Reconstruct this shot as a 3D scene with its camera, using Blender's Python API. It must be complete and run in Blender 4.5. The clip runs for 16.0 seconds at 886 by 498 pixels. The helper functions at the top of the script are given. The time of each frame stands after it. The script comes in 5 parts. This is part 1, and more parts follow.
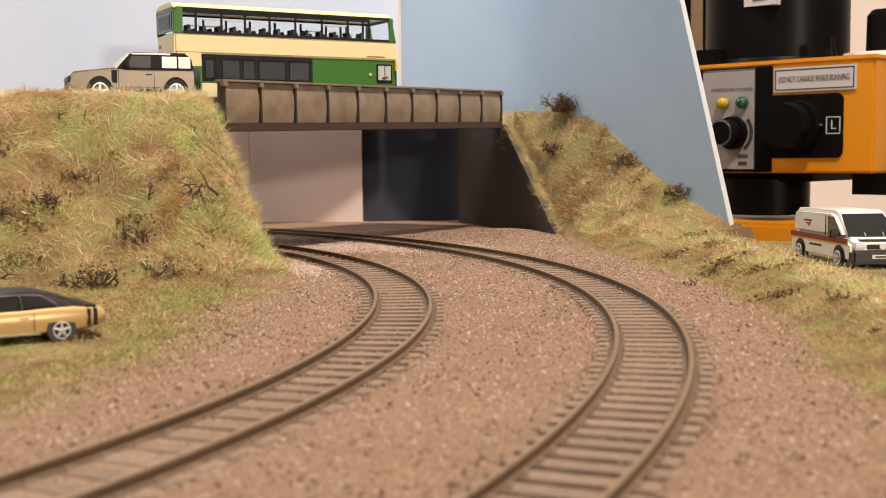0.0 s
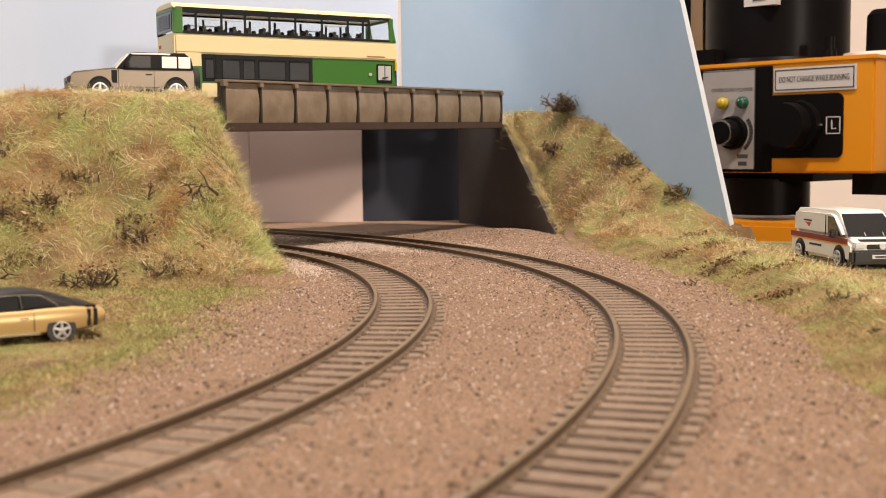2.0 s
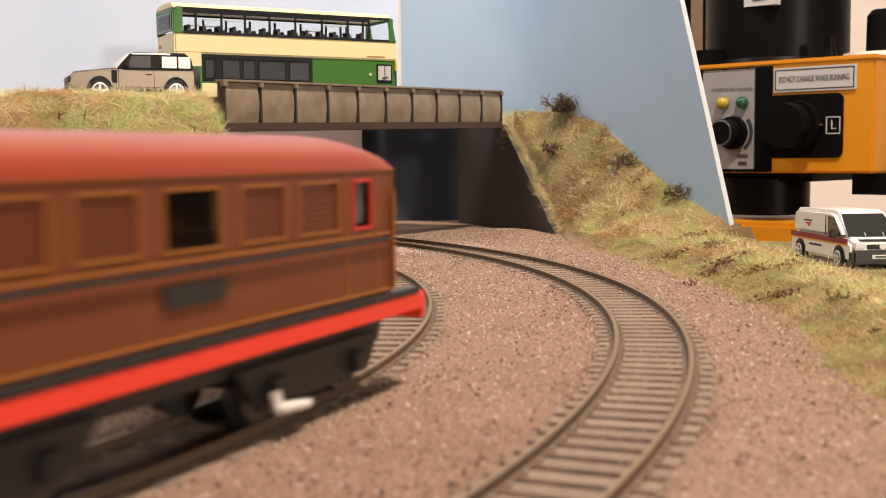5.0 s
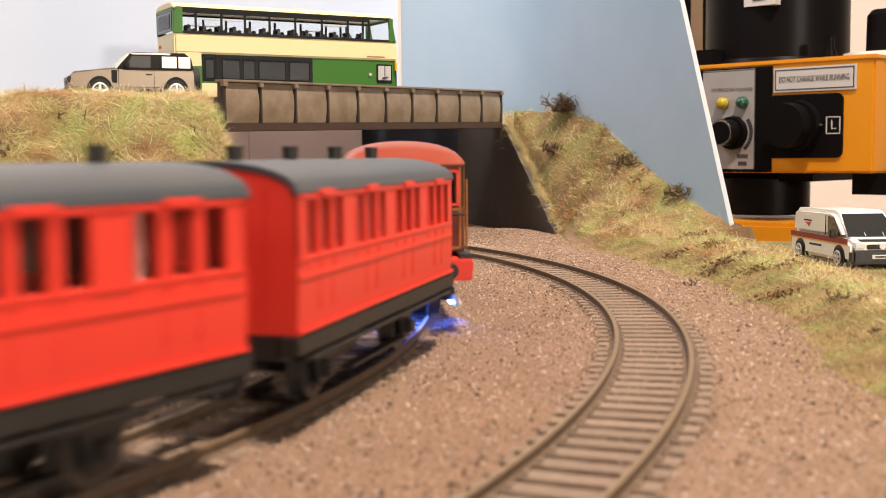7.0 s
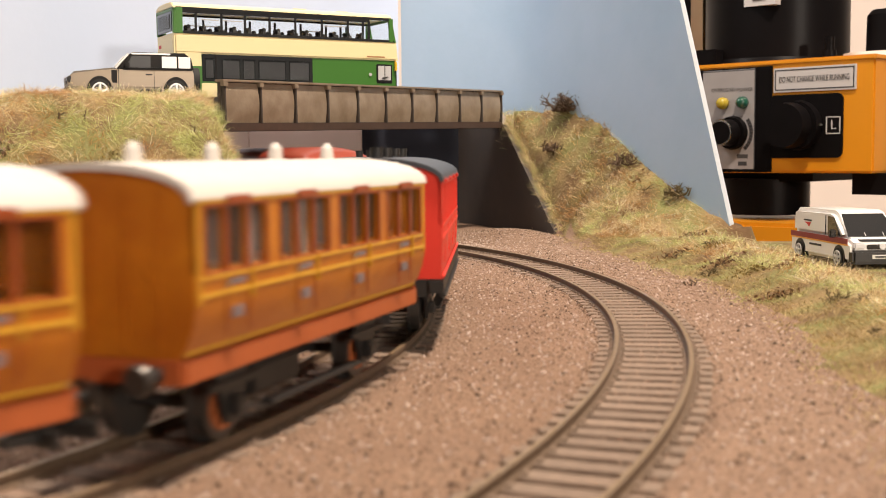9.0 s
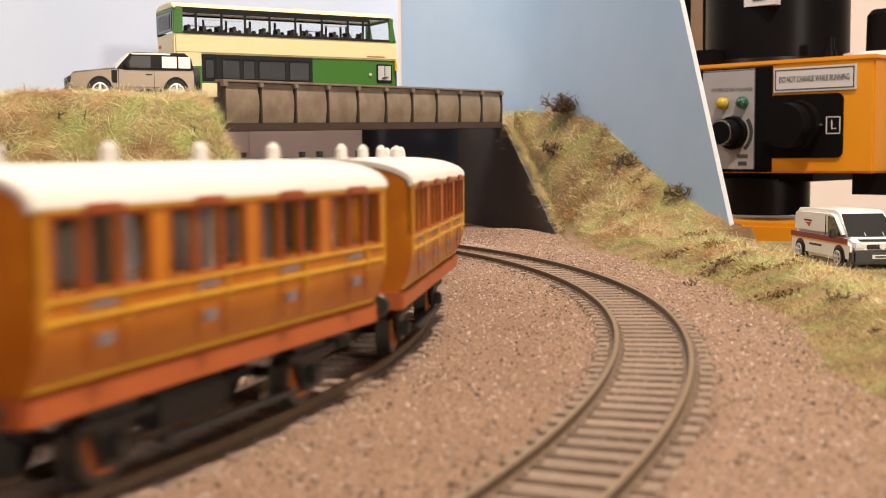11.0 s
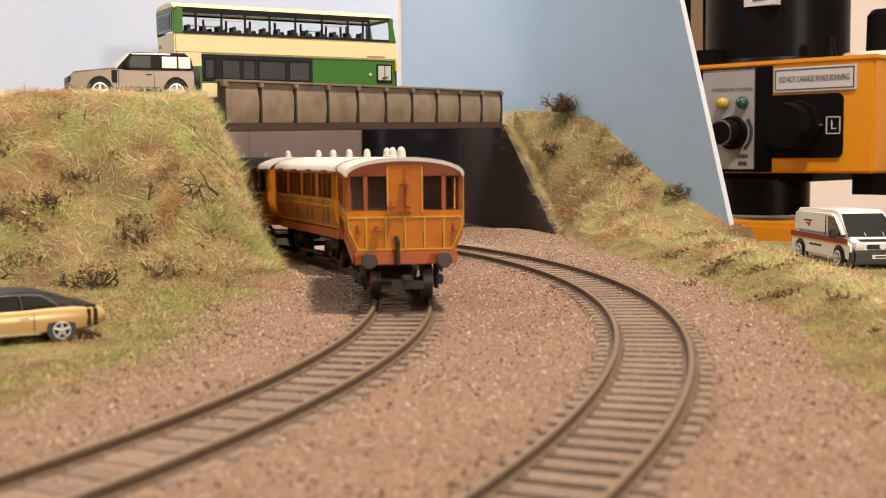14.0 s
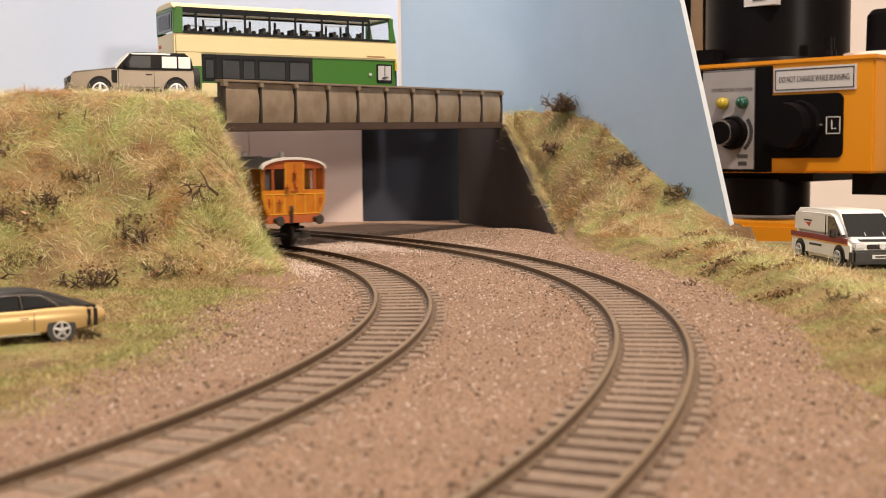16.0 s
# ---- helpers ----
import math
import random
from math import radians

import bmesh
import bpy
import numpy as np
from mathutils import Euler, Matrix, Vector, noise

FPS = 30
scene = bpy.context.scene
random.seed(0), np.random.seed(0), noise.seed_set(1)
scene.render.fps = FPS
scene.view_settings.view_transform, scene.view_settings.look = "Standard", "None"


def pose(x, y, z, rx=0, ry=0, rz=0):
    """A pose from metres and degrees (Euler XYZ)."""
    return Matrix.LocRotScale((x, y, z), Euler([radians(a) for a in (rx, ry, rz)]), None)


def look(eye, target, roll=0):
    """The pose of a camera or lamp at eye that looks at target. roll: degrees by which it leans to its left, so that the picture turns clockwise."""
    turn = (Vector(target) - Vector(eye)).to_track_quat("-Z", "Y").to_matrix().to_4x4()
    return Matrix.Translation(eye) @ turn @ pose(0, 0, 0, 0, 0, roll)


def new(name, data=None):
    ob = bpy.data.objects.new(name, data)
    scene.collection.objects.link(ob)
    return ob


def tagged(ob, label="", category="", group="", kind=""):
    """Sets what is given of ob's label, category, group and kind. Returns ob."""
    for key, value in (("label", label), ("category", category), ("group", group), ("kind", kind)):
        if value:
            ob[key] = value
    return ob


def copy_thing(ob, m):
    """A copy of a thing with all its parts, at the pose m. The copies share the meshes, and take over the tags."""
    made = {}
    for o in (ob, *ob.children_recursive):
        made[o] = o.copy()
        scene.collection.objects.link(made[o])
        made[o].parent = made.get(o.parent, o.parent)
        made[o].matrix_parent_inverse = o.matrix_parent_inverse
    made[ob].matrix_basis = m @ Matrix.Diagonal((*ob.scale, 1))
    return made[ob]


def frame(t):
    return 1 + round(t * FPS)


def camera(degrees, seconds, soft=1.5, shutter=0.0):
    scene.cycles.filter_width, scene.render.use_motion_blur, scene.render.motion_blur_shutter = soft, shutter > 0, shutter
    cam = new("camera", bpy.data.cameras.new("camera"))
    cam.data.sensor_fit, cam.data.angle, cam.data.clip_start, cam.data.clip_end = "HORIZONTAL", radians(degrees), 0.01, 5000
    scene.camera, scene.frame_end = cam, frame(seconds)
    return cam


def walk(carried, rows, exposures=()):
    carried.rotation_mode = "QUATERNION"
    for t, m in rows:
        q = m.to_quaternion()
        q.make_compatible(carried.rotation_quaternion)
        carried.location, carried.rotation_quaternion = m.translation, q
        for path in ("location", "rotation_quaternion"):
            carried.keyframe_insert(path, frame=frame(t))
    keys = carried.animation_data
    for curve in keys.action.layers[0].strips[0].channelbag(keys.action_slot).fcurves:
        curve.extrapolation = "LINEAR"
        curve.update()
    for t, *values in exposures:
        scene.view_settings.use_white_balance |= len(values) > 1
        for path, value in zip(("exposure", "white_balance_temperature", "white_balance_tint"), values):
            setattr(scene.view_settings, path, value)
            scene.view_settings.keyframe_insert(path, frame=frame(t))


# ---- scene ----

H_CAM = 47.65  # millimetres above the rail tops

# ---- camera ----
cam = camera(41.86, 16.0, soft=0.8, shutter=0.8)
cam.data.dof.use_dof = True
cam.data.dof.focus_distance = 0.55
cam.data.dof.aperture_fstop = 30.0
CAM_POSE = Matrix.Translation((0, 0, H_CAM * 0.001)) @ pose(0, 0, 0, 90 - 4.672, 0, 0) @ pose(0, 0, 0, 0, 0, -0.516)
# the camera lifts its picture a little while the dark train fills it
walk(cam, [(0.0, CAM_POSE), (16.0, CAM_POSE)], exposures=[(0.0, 0.18), (4.2, 0.20), (6.2, 0.42), (8.6, 0.43), (9.2, 0.33), (11.5, 0.31), (12.5, 0.27), (14.0, 0.24), (16.0, 0.20)])

# ---- world and light ----
world = bpy.data.worlds.new("room_air")
scene.world = world
world.use_nodes = True
world.node_tree.nodes["Background"].inputs[0].default_value = (0.9, 0.93, 1.0, 1)
world.node_tree.nodes["Background"].inputs[1].default_value = 0.01
scene.view_settings.exposure = 0.22


def area_lamp(name, eye, target, size, watts, colour):
    lamp = bpy.data.lights.new(name, "AREA")
    lamp.shape, lamp.size, lamp.size_y = "RECTANGLE", size[0], size[1]
    lamp.energy, lamp.color = watts, colour
    ob = new(name, lamp)
    ob.matrix_world = look(eye, target)
    return ob


# one lamp high over the layout, one lower at the right of the room, one added soft fill far at the left
area_lamp("ceiling_lamp", (0.38, 0.10, 1.50), (-0.02, 0.45, 0), (0.14, 0.14), 37.5, (1.0, 0.825, 0.665))
area_lamp("room_and_fill_lamp", (1.2, -1.5, 0.44), (-0.05, 0.66, 0.05), (0.14, 0.14), 18, (1.0, 0.86, 0.73))
# fill with no known source, lifts the blue board from the left
area_lamp("room_and_fill_lamp", (-1.7, -0.6, 1.5), (0.1, 0.7, 0.1), (0.8, 0.8), 13.2, (1.0, 0.92, 0.85))
# added unseen light behind the backdrop, brightens the beige board
area_lamp("board_fill_light", (-0.36, 0.765, 0.62), (-0.13, 0.885, 0.03), (0.16, 0.16), 1.9, (1.0, 0.9, 0.82))


# ---- materials ----
def node(nt, kind, **values):
    n = nt.nodes.new(kind)
    for key, value in values.items():
        n.inputs[key].default_value = value
    return n


def material(name, colour, rough=0.5, metal=0.0, second=None, grain=800.0, amount=0.5, bump=0.0, bump_scale=None,
             stain=60.0, stain_colour=None, stain_amount=0.0, emit=0.0, per_piece=0.0, coat=0.0, gap=0.25, spec=0.5):
    """Base colour varied by fine grain and by large stains, with fine relief. Scales are per metre."""
    m = bpy.data.materials.new(name)
    m.use_nodes = True
    nt = m.node_tree
    b = nt.nodes["Principled BSDF"]
    b.inputs["Roughness"].default_value, b.inputs["Metallic"].default_value = rough, metal
    b.inputs["Coat Weight"].default_value, b.inputs["Specular IOR Level"].default_value = coat, spec
    at = nt.nodes.new("ShaderNodeTexCoord").outputs["Object"]
    second = second or tuple(c * 0.75 for c in colour)
    fine = node(nt, "ShaderNodeTexNoise", Scale=grain, Detail=3.0)
    nt.links.new(at, fine.inputs["Vector"])
    ramp = nt.nodes.new("ShaderNodeMapRange")
    ramp.inputs["From Min"].default_value, ramp.inputs["From Max"].default_value = 0.5 - gap, 0.5 + gap
    ramp.inputs["To Max"].default_value = amount
    nt.links.new(fine.outputs["Fac"], ramp.inputs["Value"])
    mix = nt.nodes.new("ShaderNodeMix")
    mix.data_type = "RGBA"
    mix.inputs["A"].default_value, mix.inputs["B"].default_value = (*colour, 1), (*second, 1)
    nt.links.new(ramp.outputs[0], mix.inputs["Factor"])
    last = mix.outputs["Result"]
    if stain_amount:
        big = node(nt, "ShaderNodeTexNoise", Scale=stain, Detail=4.0)
        nt.links.new(at, big.inputs["Vector"])
        r2 = nt.nodes.new("ShaderNodeMapRange")
        r2.inputs["From Min"].default_value, r2.inputs["From Max"].default_value = 0.42, 0.66
        r2.inputs["To Max"].default_value = stain_amount
        nt.links.new(big.outputs["Fac"], r2.inputs["Value"])
        mx = nt.nodes.new("ShaderNodeMix")
        mx.data_type = "RGBA"
        mx.inputs["B"].default_value = (*(stain_colour or second), 1)
        nt.links.new(last, mx.inputs["A"])
        nt.links.new(r2.outputs[0], mx.inputs["Factor"])
        last = mx.outputs["Result"]
    if per_piece:
        info = nt.nodes.new("ShaderNodeObjectInfo")
        r3 = nt.nodes.new("ShaderNodeMapRange")
        r3.inputs["To Min"].default_value, r3.inputs["To Max"].default_value = 1 - per_piece, 1 + per_piece
        nt.links.new(info.outputs["Random"], r3.inputs["Value"])
        hsv = nt.nodes.new("ShaderNodeHueSaturation")
        nt.links.new(last, hsv.inputs["Color"])
        nt.links.new(r3.outputs[0], hsv.inputs["Value"])
        last = hsv.outputs["Color"]
    nt.links.new(last, b.inputs["Base Color"])
    if bump:
        bm_noise = node(nt, "ShaderNodeTexNoise", Scale=bump_scale or grain, Detail=3.0)
        nt.links.new(at, bm_noise.inputs["Vector"])
        bp = node(nt, "ShaderNodeBump", Strength=0.6, Distance=bump * 0.001)
        nt.links.new(bm_noise.outputs["Fac"], bp.inputs["Height"])
        nt.links.new(bp.outputs["Normal"], b.inputs["Normal"])
    if emit:
        b.inputs["Emission Color"].default_value, b.inputs["Emission Strength"].default_value = (*colour, 1), emit
    return m


def island_material(name, low, high, rough=0.8, mid=None, thin=0.0):
    """Colour that differs from piece to piece within one joined mesh."""
    m = bpy.data.materials.new(name)
    m.use_nodes = True
    nt = m.node_tree
    b = nt.nodes["Principled BSDF"]
    b.inputs["Roughness"].default_value = rough
    geo = nt.nodes.new("ShaderNodeNewGeometry")
    ramp = nt.nodes.new("ShaderNodeValToRGB")
    ramp.color_ramp.elements[0].color, ramp.color_ramp.elements[1].color = (*low, 1), (*high, 1)
    if mid:
        ramp.color_ramp.elements.new(0.5).color = (*mid, 1)
    nt.links.new(geo.outputs["Random Per Island"], ramp.inputs["Fac"])
    nt.links.new(ramp.outputs["Color"], b.inputs["Base Color"])
    if thin:
        # fibres let part of the light through
        leaf, mix = nt.nodes.new("ShaderNodeBsdfTranslucent"), nt.nodes.new("ShaderNodeMixShader")
        mix.inputs[0].default_value = thin
        nt.links.new(ramp.outputs["Color"], leaf.inputs["Color"])
        nt.links.new(b.outputs[0], mix.inputs[1])
        nt.links.new(leaf.outputs[0], mix.inputs[2])
        nt.links.new(mix.outputs[0], nt.nodes["Material Output"].inputs["Surface"])
    return m


def glass(name, tint=(0.95, 0.97, 0.97), rough=0.04):
    m = bpy.data.materials.new(name)
    m.use_nodes = True
    b = m.node_tree.nodes["Principled BSDF"]
    b.inputs["Base Color"].default_value = (*tint, 1)
    b.inputs["Roughness"].default_value, b.inputs["Transmission Weight"].default_value, b.inputs["IOR"].default_value = rough, 1.0, 1.15
    return m


M_BALLAST = material("ballast", (0.318, 0.202, 0.135), 0.95, second=(0.125, 0.08, 0.056), grain=800, amount=0.95, bump=1.2, bump_scale=900,
                     stain=24, stain_colour=(0.19, 0.118, 0.08), stain_amount=0.7)
M_RAIL = material("rail_steel", (0.115, 0.076, 0.05), 0.6, 0.25, second=(0.16, 0.11, 0.07), grain=500, amount=0.7)
M_RAILTOP = material("rail_head", (0.26, 0.185, 0.11), 0.45, 0.35, second=(0.16, 0.11, 0.065), grain=400, amount=0.6)
M_SLEEPER = material("sleeper_plastic", (0.24, 0.175, 0.13), 0.85, second=(0.15, 0.108, 0.082), grain=500, amount=0.8, bump=0.2, per_piece=0.12)
M_EARTH = material("bank_earth", (0.235, 0.165, 0.074), 0.95, second=(0.17, 0.172, 0.056), grain=45, amount=1.0, bump=1.5, bump_scale=500, gap=0.12,
                   stain=55, stain_colour=(0.12, 0.068, 0.03), stain_amount=0.95)
M_TRACKBED = material("track_bed_grit", (0.23, 0.16, 0.115), 0.95, second=(0.27, 0.185, 0.135), grain=900, amount=0.9, bump=0.6, bump_scale=900)
M_BACK_BLUE = material("painted_board_blue", (0.42, 0.56, 0.74), 0.55, second=(0.36, 0.51, 0.68), grain=40, amount=0.5, bump=0.25, bump_scale=120,
                       stain=9, stain_colour=(0.29, 0.46, 0.66), stain_amount=0.5)
# the left board's stronger light is put into a paler blue
M_BACK_LIT = material("painted_board_lit", (0.55, 0.64, 0.83), 0.6, second=(0.52, 0.61, 0.78), grain=30, amount=0.5, bump=0.2, bump_scale=120,
                       stain=7, stain_colour=(0.46, 0.57, 0.77), stain_amount=0.5)
M_BOARD_EDGE = material("board_edge_white", (0.50, 0.55, 0.61), 0.7, grain=300, amount=0.3, bump=0.4)
M_GIRDER = material("girder_paint", (0.31, 0.25, 0.185), 0.42, 0.15, second=(0.21, 0.16, 0.11), grain=140, amount=0.8, bump=0.12, bump_scale=600,
                    stain=90, stain_colour=(0.17, 0.12, 0.075), stain_amount=0.6)
# dark copy of the girder paint: shade on web and stiffeners as colour
M_GIRDER_SHADE = material("girder_paint_shaded", (0.06, 0.05, 0.042), 0.6, 0.1, second=(0.045, 0.035, 0.03), grain=300, amount=0.7)
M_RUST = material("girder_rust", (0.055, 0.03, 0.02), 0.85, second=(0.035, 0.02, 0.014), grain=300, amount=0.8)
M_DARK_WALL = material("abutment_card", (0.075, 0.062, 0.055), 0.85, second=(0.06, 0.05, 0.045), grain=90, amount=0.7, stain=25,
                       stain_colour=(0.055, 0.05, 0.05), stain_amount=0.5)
M_NAVY = material("navy_board", (0.03, 0.035, 0.052), 0.95, second=(0.026, 0.03, 0.046), grain=60, amount=0.5)
M_ROAD = material("road_card", (0.10, 0.10, 0.10), 0.9, grain=900, amount=0.6, bump=0.2)
M_BEIGE = material("beige_board", (0.60, 0.49, 0.45), 0.8, second=(0.57, 0.46, 0.42), grain=25, amount=0.6)
M_PLASTER = material("room_plaster", (0.72, 0.66, 0.62), 0.85, second=(0.69, 0.63, 0.59), grain=25, amount=0.6)
M_WOOD = material("baseboard_ply", (0.42, 0.29, 0.17), 0.6, second=(0.34, 0.22, 0.12), grain=40, amount=0.7)
# darkened colour for unseen walls and ceiling, holds bounced light down
M_ROOM_DIM = material("room_paint_low_bounce", (0.33, 0.31, 0.30), 0.9, second=(0.30, 0.285, 0.275), grain=20, amount=0.6)
M_CARPET = material("room_carpet", (0.16, 0.15, 0.15), 0.95, grain=300, amount=0.7)

# ---- building helpers ----
def part(name, bm, mat, parent=None, label="", smooth=False, m=None):
    """One mesh object out of a bmesh in millimetres; mat is a material or a list of them."""
    me = bpy.data.meshes.new(name)
    bm.transform(Matrix.Scale(0.001, 4))
    bm.to_mesh(me)
    bm.free()
    for one in mat if isinstance(mat, (list, tuple)) else (mat,):
        me.materials.append(one)
    me.polygons.foreach_set("use_smooth", [True] * len(me.polygons))
    if not smooth:
        me.set_sharp_from_angle(angle=radians(33))
    ob = new(name, me)
    if parent is not None:
        ob.parent = parent
    if m is not None:
        ob.matrix_basis = m
    if label:
        tagged(ob, label)
    return ob


def mesh_part(name, verts, faces, mat, parent=None, smooth=False, m=None):
    """One mesh object out of plain lists in millimetres."""
    me = bpy.data.meshes.new(name)
    me.from_pydata([(x * 0.001, y * 0.001, z * 0.001) for x, y, z in verts], [], faces)
    me.materials.append(mat)
    if smooth:
        me.polygons.foreach_set("use_smooth", [True] * len(me.polygons))
    ob = new(name, me)
    if parent is not None:
        ob.parent = parent
    if m is not None:
        ob.matrix_basis = m
    return ob


def thing(name, label, category, m=None, group="", kind=""):
    ob = new(name)
    ob.empty_display_size = 0.01
    tagged(ob, label, category, group, kind)
    if m is not None:
        ob.matrix_basis = m
    return ob


def mm(x, y, z, rx=0, ry=0, rz=0):
    return pose(x * 0.001, y * 0.001, z * 0.001, rx, ry, rz)


def box(bm, x0, x1, y0, y1, z0, z1, bevel=0.0, mi=0):
    got = bmesh.ops.create_cube(bm, size=1.0, matrix=Matrix.LocRotScale(((x0 + x1) / 2, (y0 + y1) / 2, (z0 + z1) / 2), None, (x1 - x0, y1 - y0, z1 - z0)))
    faces = {f for v in got["verts"] for f in v.link_faces}
    for f in faces:
        f.material_index = mi
    if bevel:
        edges = {e for v in got["verts"] for e in v.link_edges}
        bmesh.ops.bevel(bm, geom=list(edges), offset=bevel, segments=2, affect="EDGES", clamp_overlap=True)
    return bm


def boxed(*args, **kw):
    return box(bmesh.new(), *args, **kw)


def rod(bm, a, b, r, r2=None, n=12):
    """A capped cylinder or cone from a to b."""
    a, b = Vector(a), Vector(b)
    m = Matrix.Translation((a + b) / 2) @ (b - a).to_track_quat("Z", "Y").to_matrix().to_4x4()
    bmesh.ops.create_cone(bm, cap_ends=True, segments=n, radius1=r, radius2=r if r2 is None else r2, depth=(b - a).length, matrix=m)
    return bm


def rodded(*args, **kw):
    return rod(bmesh.new(), *args, **kw)


def prism(bm, outline, axis, lo, hi, bevel=0.0):
    """An outline of (a, b) pairs drawn out along an axis: 'x' gives (y, z), 'y' gives (x, z), 'z' gives (x, y)."""
    def put(a, b, c):
        return {"x": (c, a, b), "y": (a, c, b), "z": (a, b, c)}[axis]
    one = [bm.verts.new(put(a, b, lo)) for a, b in outline]
    two = [bm.verts.new(put(a, b, hi)) for a, b in outline]
    n = len(outline)
    faces = [bm.faces.new(one), bm.faces.new(two)]
    faces += [bm.faces.new((one[i], one[(i + 1) % n], two[(i + 1) % n], two[i])) for i in range(n)]
    bmesh.ops.recalc_face_normals(bm, faces=faces)
    if bevel:
        bmesh.ops.bevel(bm, geom=list({e for f in faces[:2] for e in f.edges}), offset=bevel, segments=2, affect="EDGES", clamp_overlap=True)
    return bm


def prismed(*args, **kw):
    return prism(bmesh.new(), *args, **kw)


def writing(name, text, size, mat, parent, m):
    """Raised lettering turned into a mesh; size in millimetres."""
    cu = bpy.data.curves.new(name, "FONT")
    cu.body, cu.size, cu.extrude, cu.align_x, cu.align_y = text, size * 0.001, 0.00003, "CENTER", "CENTER"
    tmp = bpy.data.objects.new(name, cu)
    scene.collection.objects.link(tmp)
    me = bpy.data.meshes.new_from_object(tmp.evaluated_get(bpy.context.evaluated_depsgraph_get()))
    bpy.data.objects.remove(tmp)
    me.materials.clear()
    me.materials.append(mat)
    ob = new(name, me)
    ob.parent = parent
    ob.matrix_basis = m
    return ob


# ---- tracks: two concentric curves of set track ----
LEFT_C, LEFT_R = (-451.1, 363.5), 438.0
RIGHT_C, RIGHT_R = (-445.6, 371.3), 505.0
A_IN, A_OUT = radians(-60), radians(90)


def along(s, c=LEFT_C, r=LEFT_R):
    """Place and heading on a track's centre line, s millimetres from the point abreast of its centre."""
    a = min(max(s / r, A_IN), A_OUT)
    t = Vector((-math.sin(a), math.cos(a)))
    return Vector((c[0] + r * math.cos(a), c[1] + r * math.sin(a))) + t * (s - a * r), t


def ballast_z(x, y):
    for c, r in ((LEFT_C, LEFT_R), (RIGHT_C, RIGHT_R)):
        if abs(math.hypot(x - c[0], y - c[1]) - r) < 12.5:
            return -5.4
    return -2.4 + 0.5 * noise.noise((x * 0.03, y * 0.03, 0)) + 0.25 * noise.noise((x * 0.15, y * 0.15, 3))


# ---- ground: one sheet with the two grassed banks ----
def ramp01(t):
    t = min(max(t, 0.0), 1.0)
    return t * t * (3 - 2 * t)


def left_bank(x, y):
    toe = 425 + 0.10 * (x + 150)
    rise = ramp01((y - toe) / 112)
    edge = -61 - 0.40 * (y - 479) if y < 551 else -90 - 0.75 * (y - 551)
    flank = ramp01((edge - x) / 26) if y < 551 else (1.0 if x < edge - 14 else 0.0)
    return 78.0 * rise * flank


WALL = [(152.0, 600.0), (42.0, 815.0), (-29.0, 850.0)]


def line_at(v, points):
    """Straight interpolation through (v, value) pairs."""
    if v <= points[0][0]:
        return points[0][1]
    for (a, p), (b, q) in zip(points, points[1:]):
        if v <= b:
            return p + (q - p) * (v - a) / (b - a)
    return points[-1][1]


FOOT = [(60, 60), (160, 70), (241, 84), (342, 99), (450, 100), (534, 84), (620, 74), (660, 75), (697, 71.5), (773, 46), (815, 31)]
CREST = [(600, 10), (642, 29), (715, 72), (750, 79), (830, 79)]


def right_bank(x, y):
    """The bank in front of the blue board: from its foot by the ballast up to the board."""
    foot = line_at(y, FOOT)
    if x < foot or y > 776:
        return 0.0
    if y < 600:
        return (8 * ramp01((x - foot) / 40) - 8.5 * ramp01((x - 128) / 42)) * ramp01((y - 60) / 260)
    wall = 152 - 0.5116 * (y - 600)
    if x > wall + 8:
        return 1.2 * ramp01((660 - y) / 60)
    edge = max(0.0, (y - 696) * 0.95) if y > 698 else 0.0
    crest = line_at(y, CREST)
    return edge + max(0.0, crest - edge) * min(1.0, (x - foot) / max(wall - foot, 5.0)) ** 0.8


def ground_z(x, y):
    z = ballast_z(x, y)
    b = max(left_bank(x, y), right_bank(x, y) if x > -60 else 0.0)
    if 560 < y < 800 and -60 < x < 90:
        z += 4.0 * math.exp(-((x - 38) / 26) ** 2 - ((y - 705) / 45) ** 2)  # ballast heaped against the wall
    if b > 0.3:
        z += b + 2.6 * noise.noise((x * 0.035, y * 0.035, 9)) * min(1, b / 12) + 2.0 * noise.noise((x * 0.085, y * 0.085, z * 0.05)) * min(1, b / 8)
    return z


def build_ground():
    xs = list(np.arange(-420, 330, 4.0))
    ys = list(np.arange(40, 900, 4.0))
    xs = [-2300, -1600, -1000, -700, -520] + xs + [400, 600, 1000]
    ys = [-1600, -900, -500, -250, -100, -20] + ys + [1000, 1100]
    verts = [(x, y, ground_z(x, y) if -440 < x < 340 and 30 < y < 900 else -3.0) for y in ys for x in xs]
    w = len(xs)
    # beyond the blue board, at the right, the layout ends
    faces = [(j * w + i, j * w + i + 1, (j + 1) * w + i + 1, (j + 1) * w + i) for j in range(len(ys) - 1) for i in range(w - 1)
             if not (xs[i] > 150 and ys[j] > 640)]
    ob = mesh_part("ground", verts, faces, M_BALLAST, smooth=True)
    ob.data.materials.append(M_EARTH)
    for p in ob.data.polygons:
        c = p.center * 1000
        if -430 < c.x < 330 and 60 < c.y < 900 and grassy(c.x, c.y) > 0.72:
            p.material_index = 1
    tagged(ob, "brown gritty ballast ground with grassed earth banks", "ground", kind="structure")


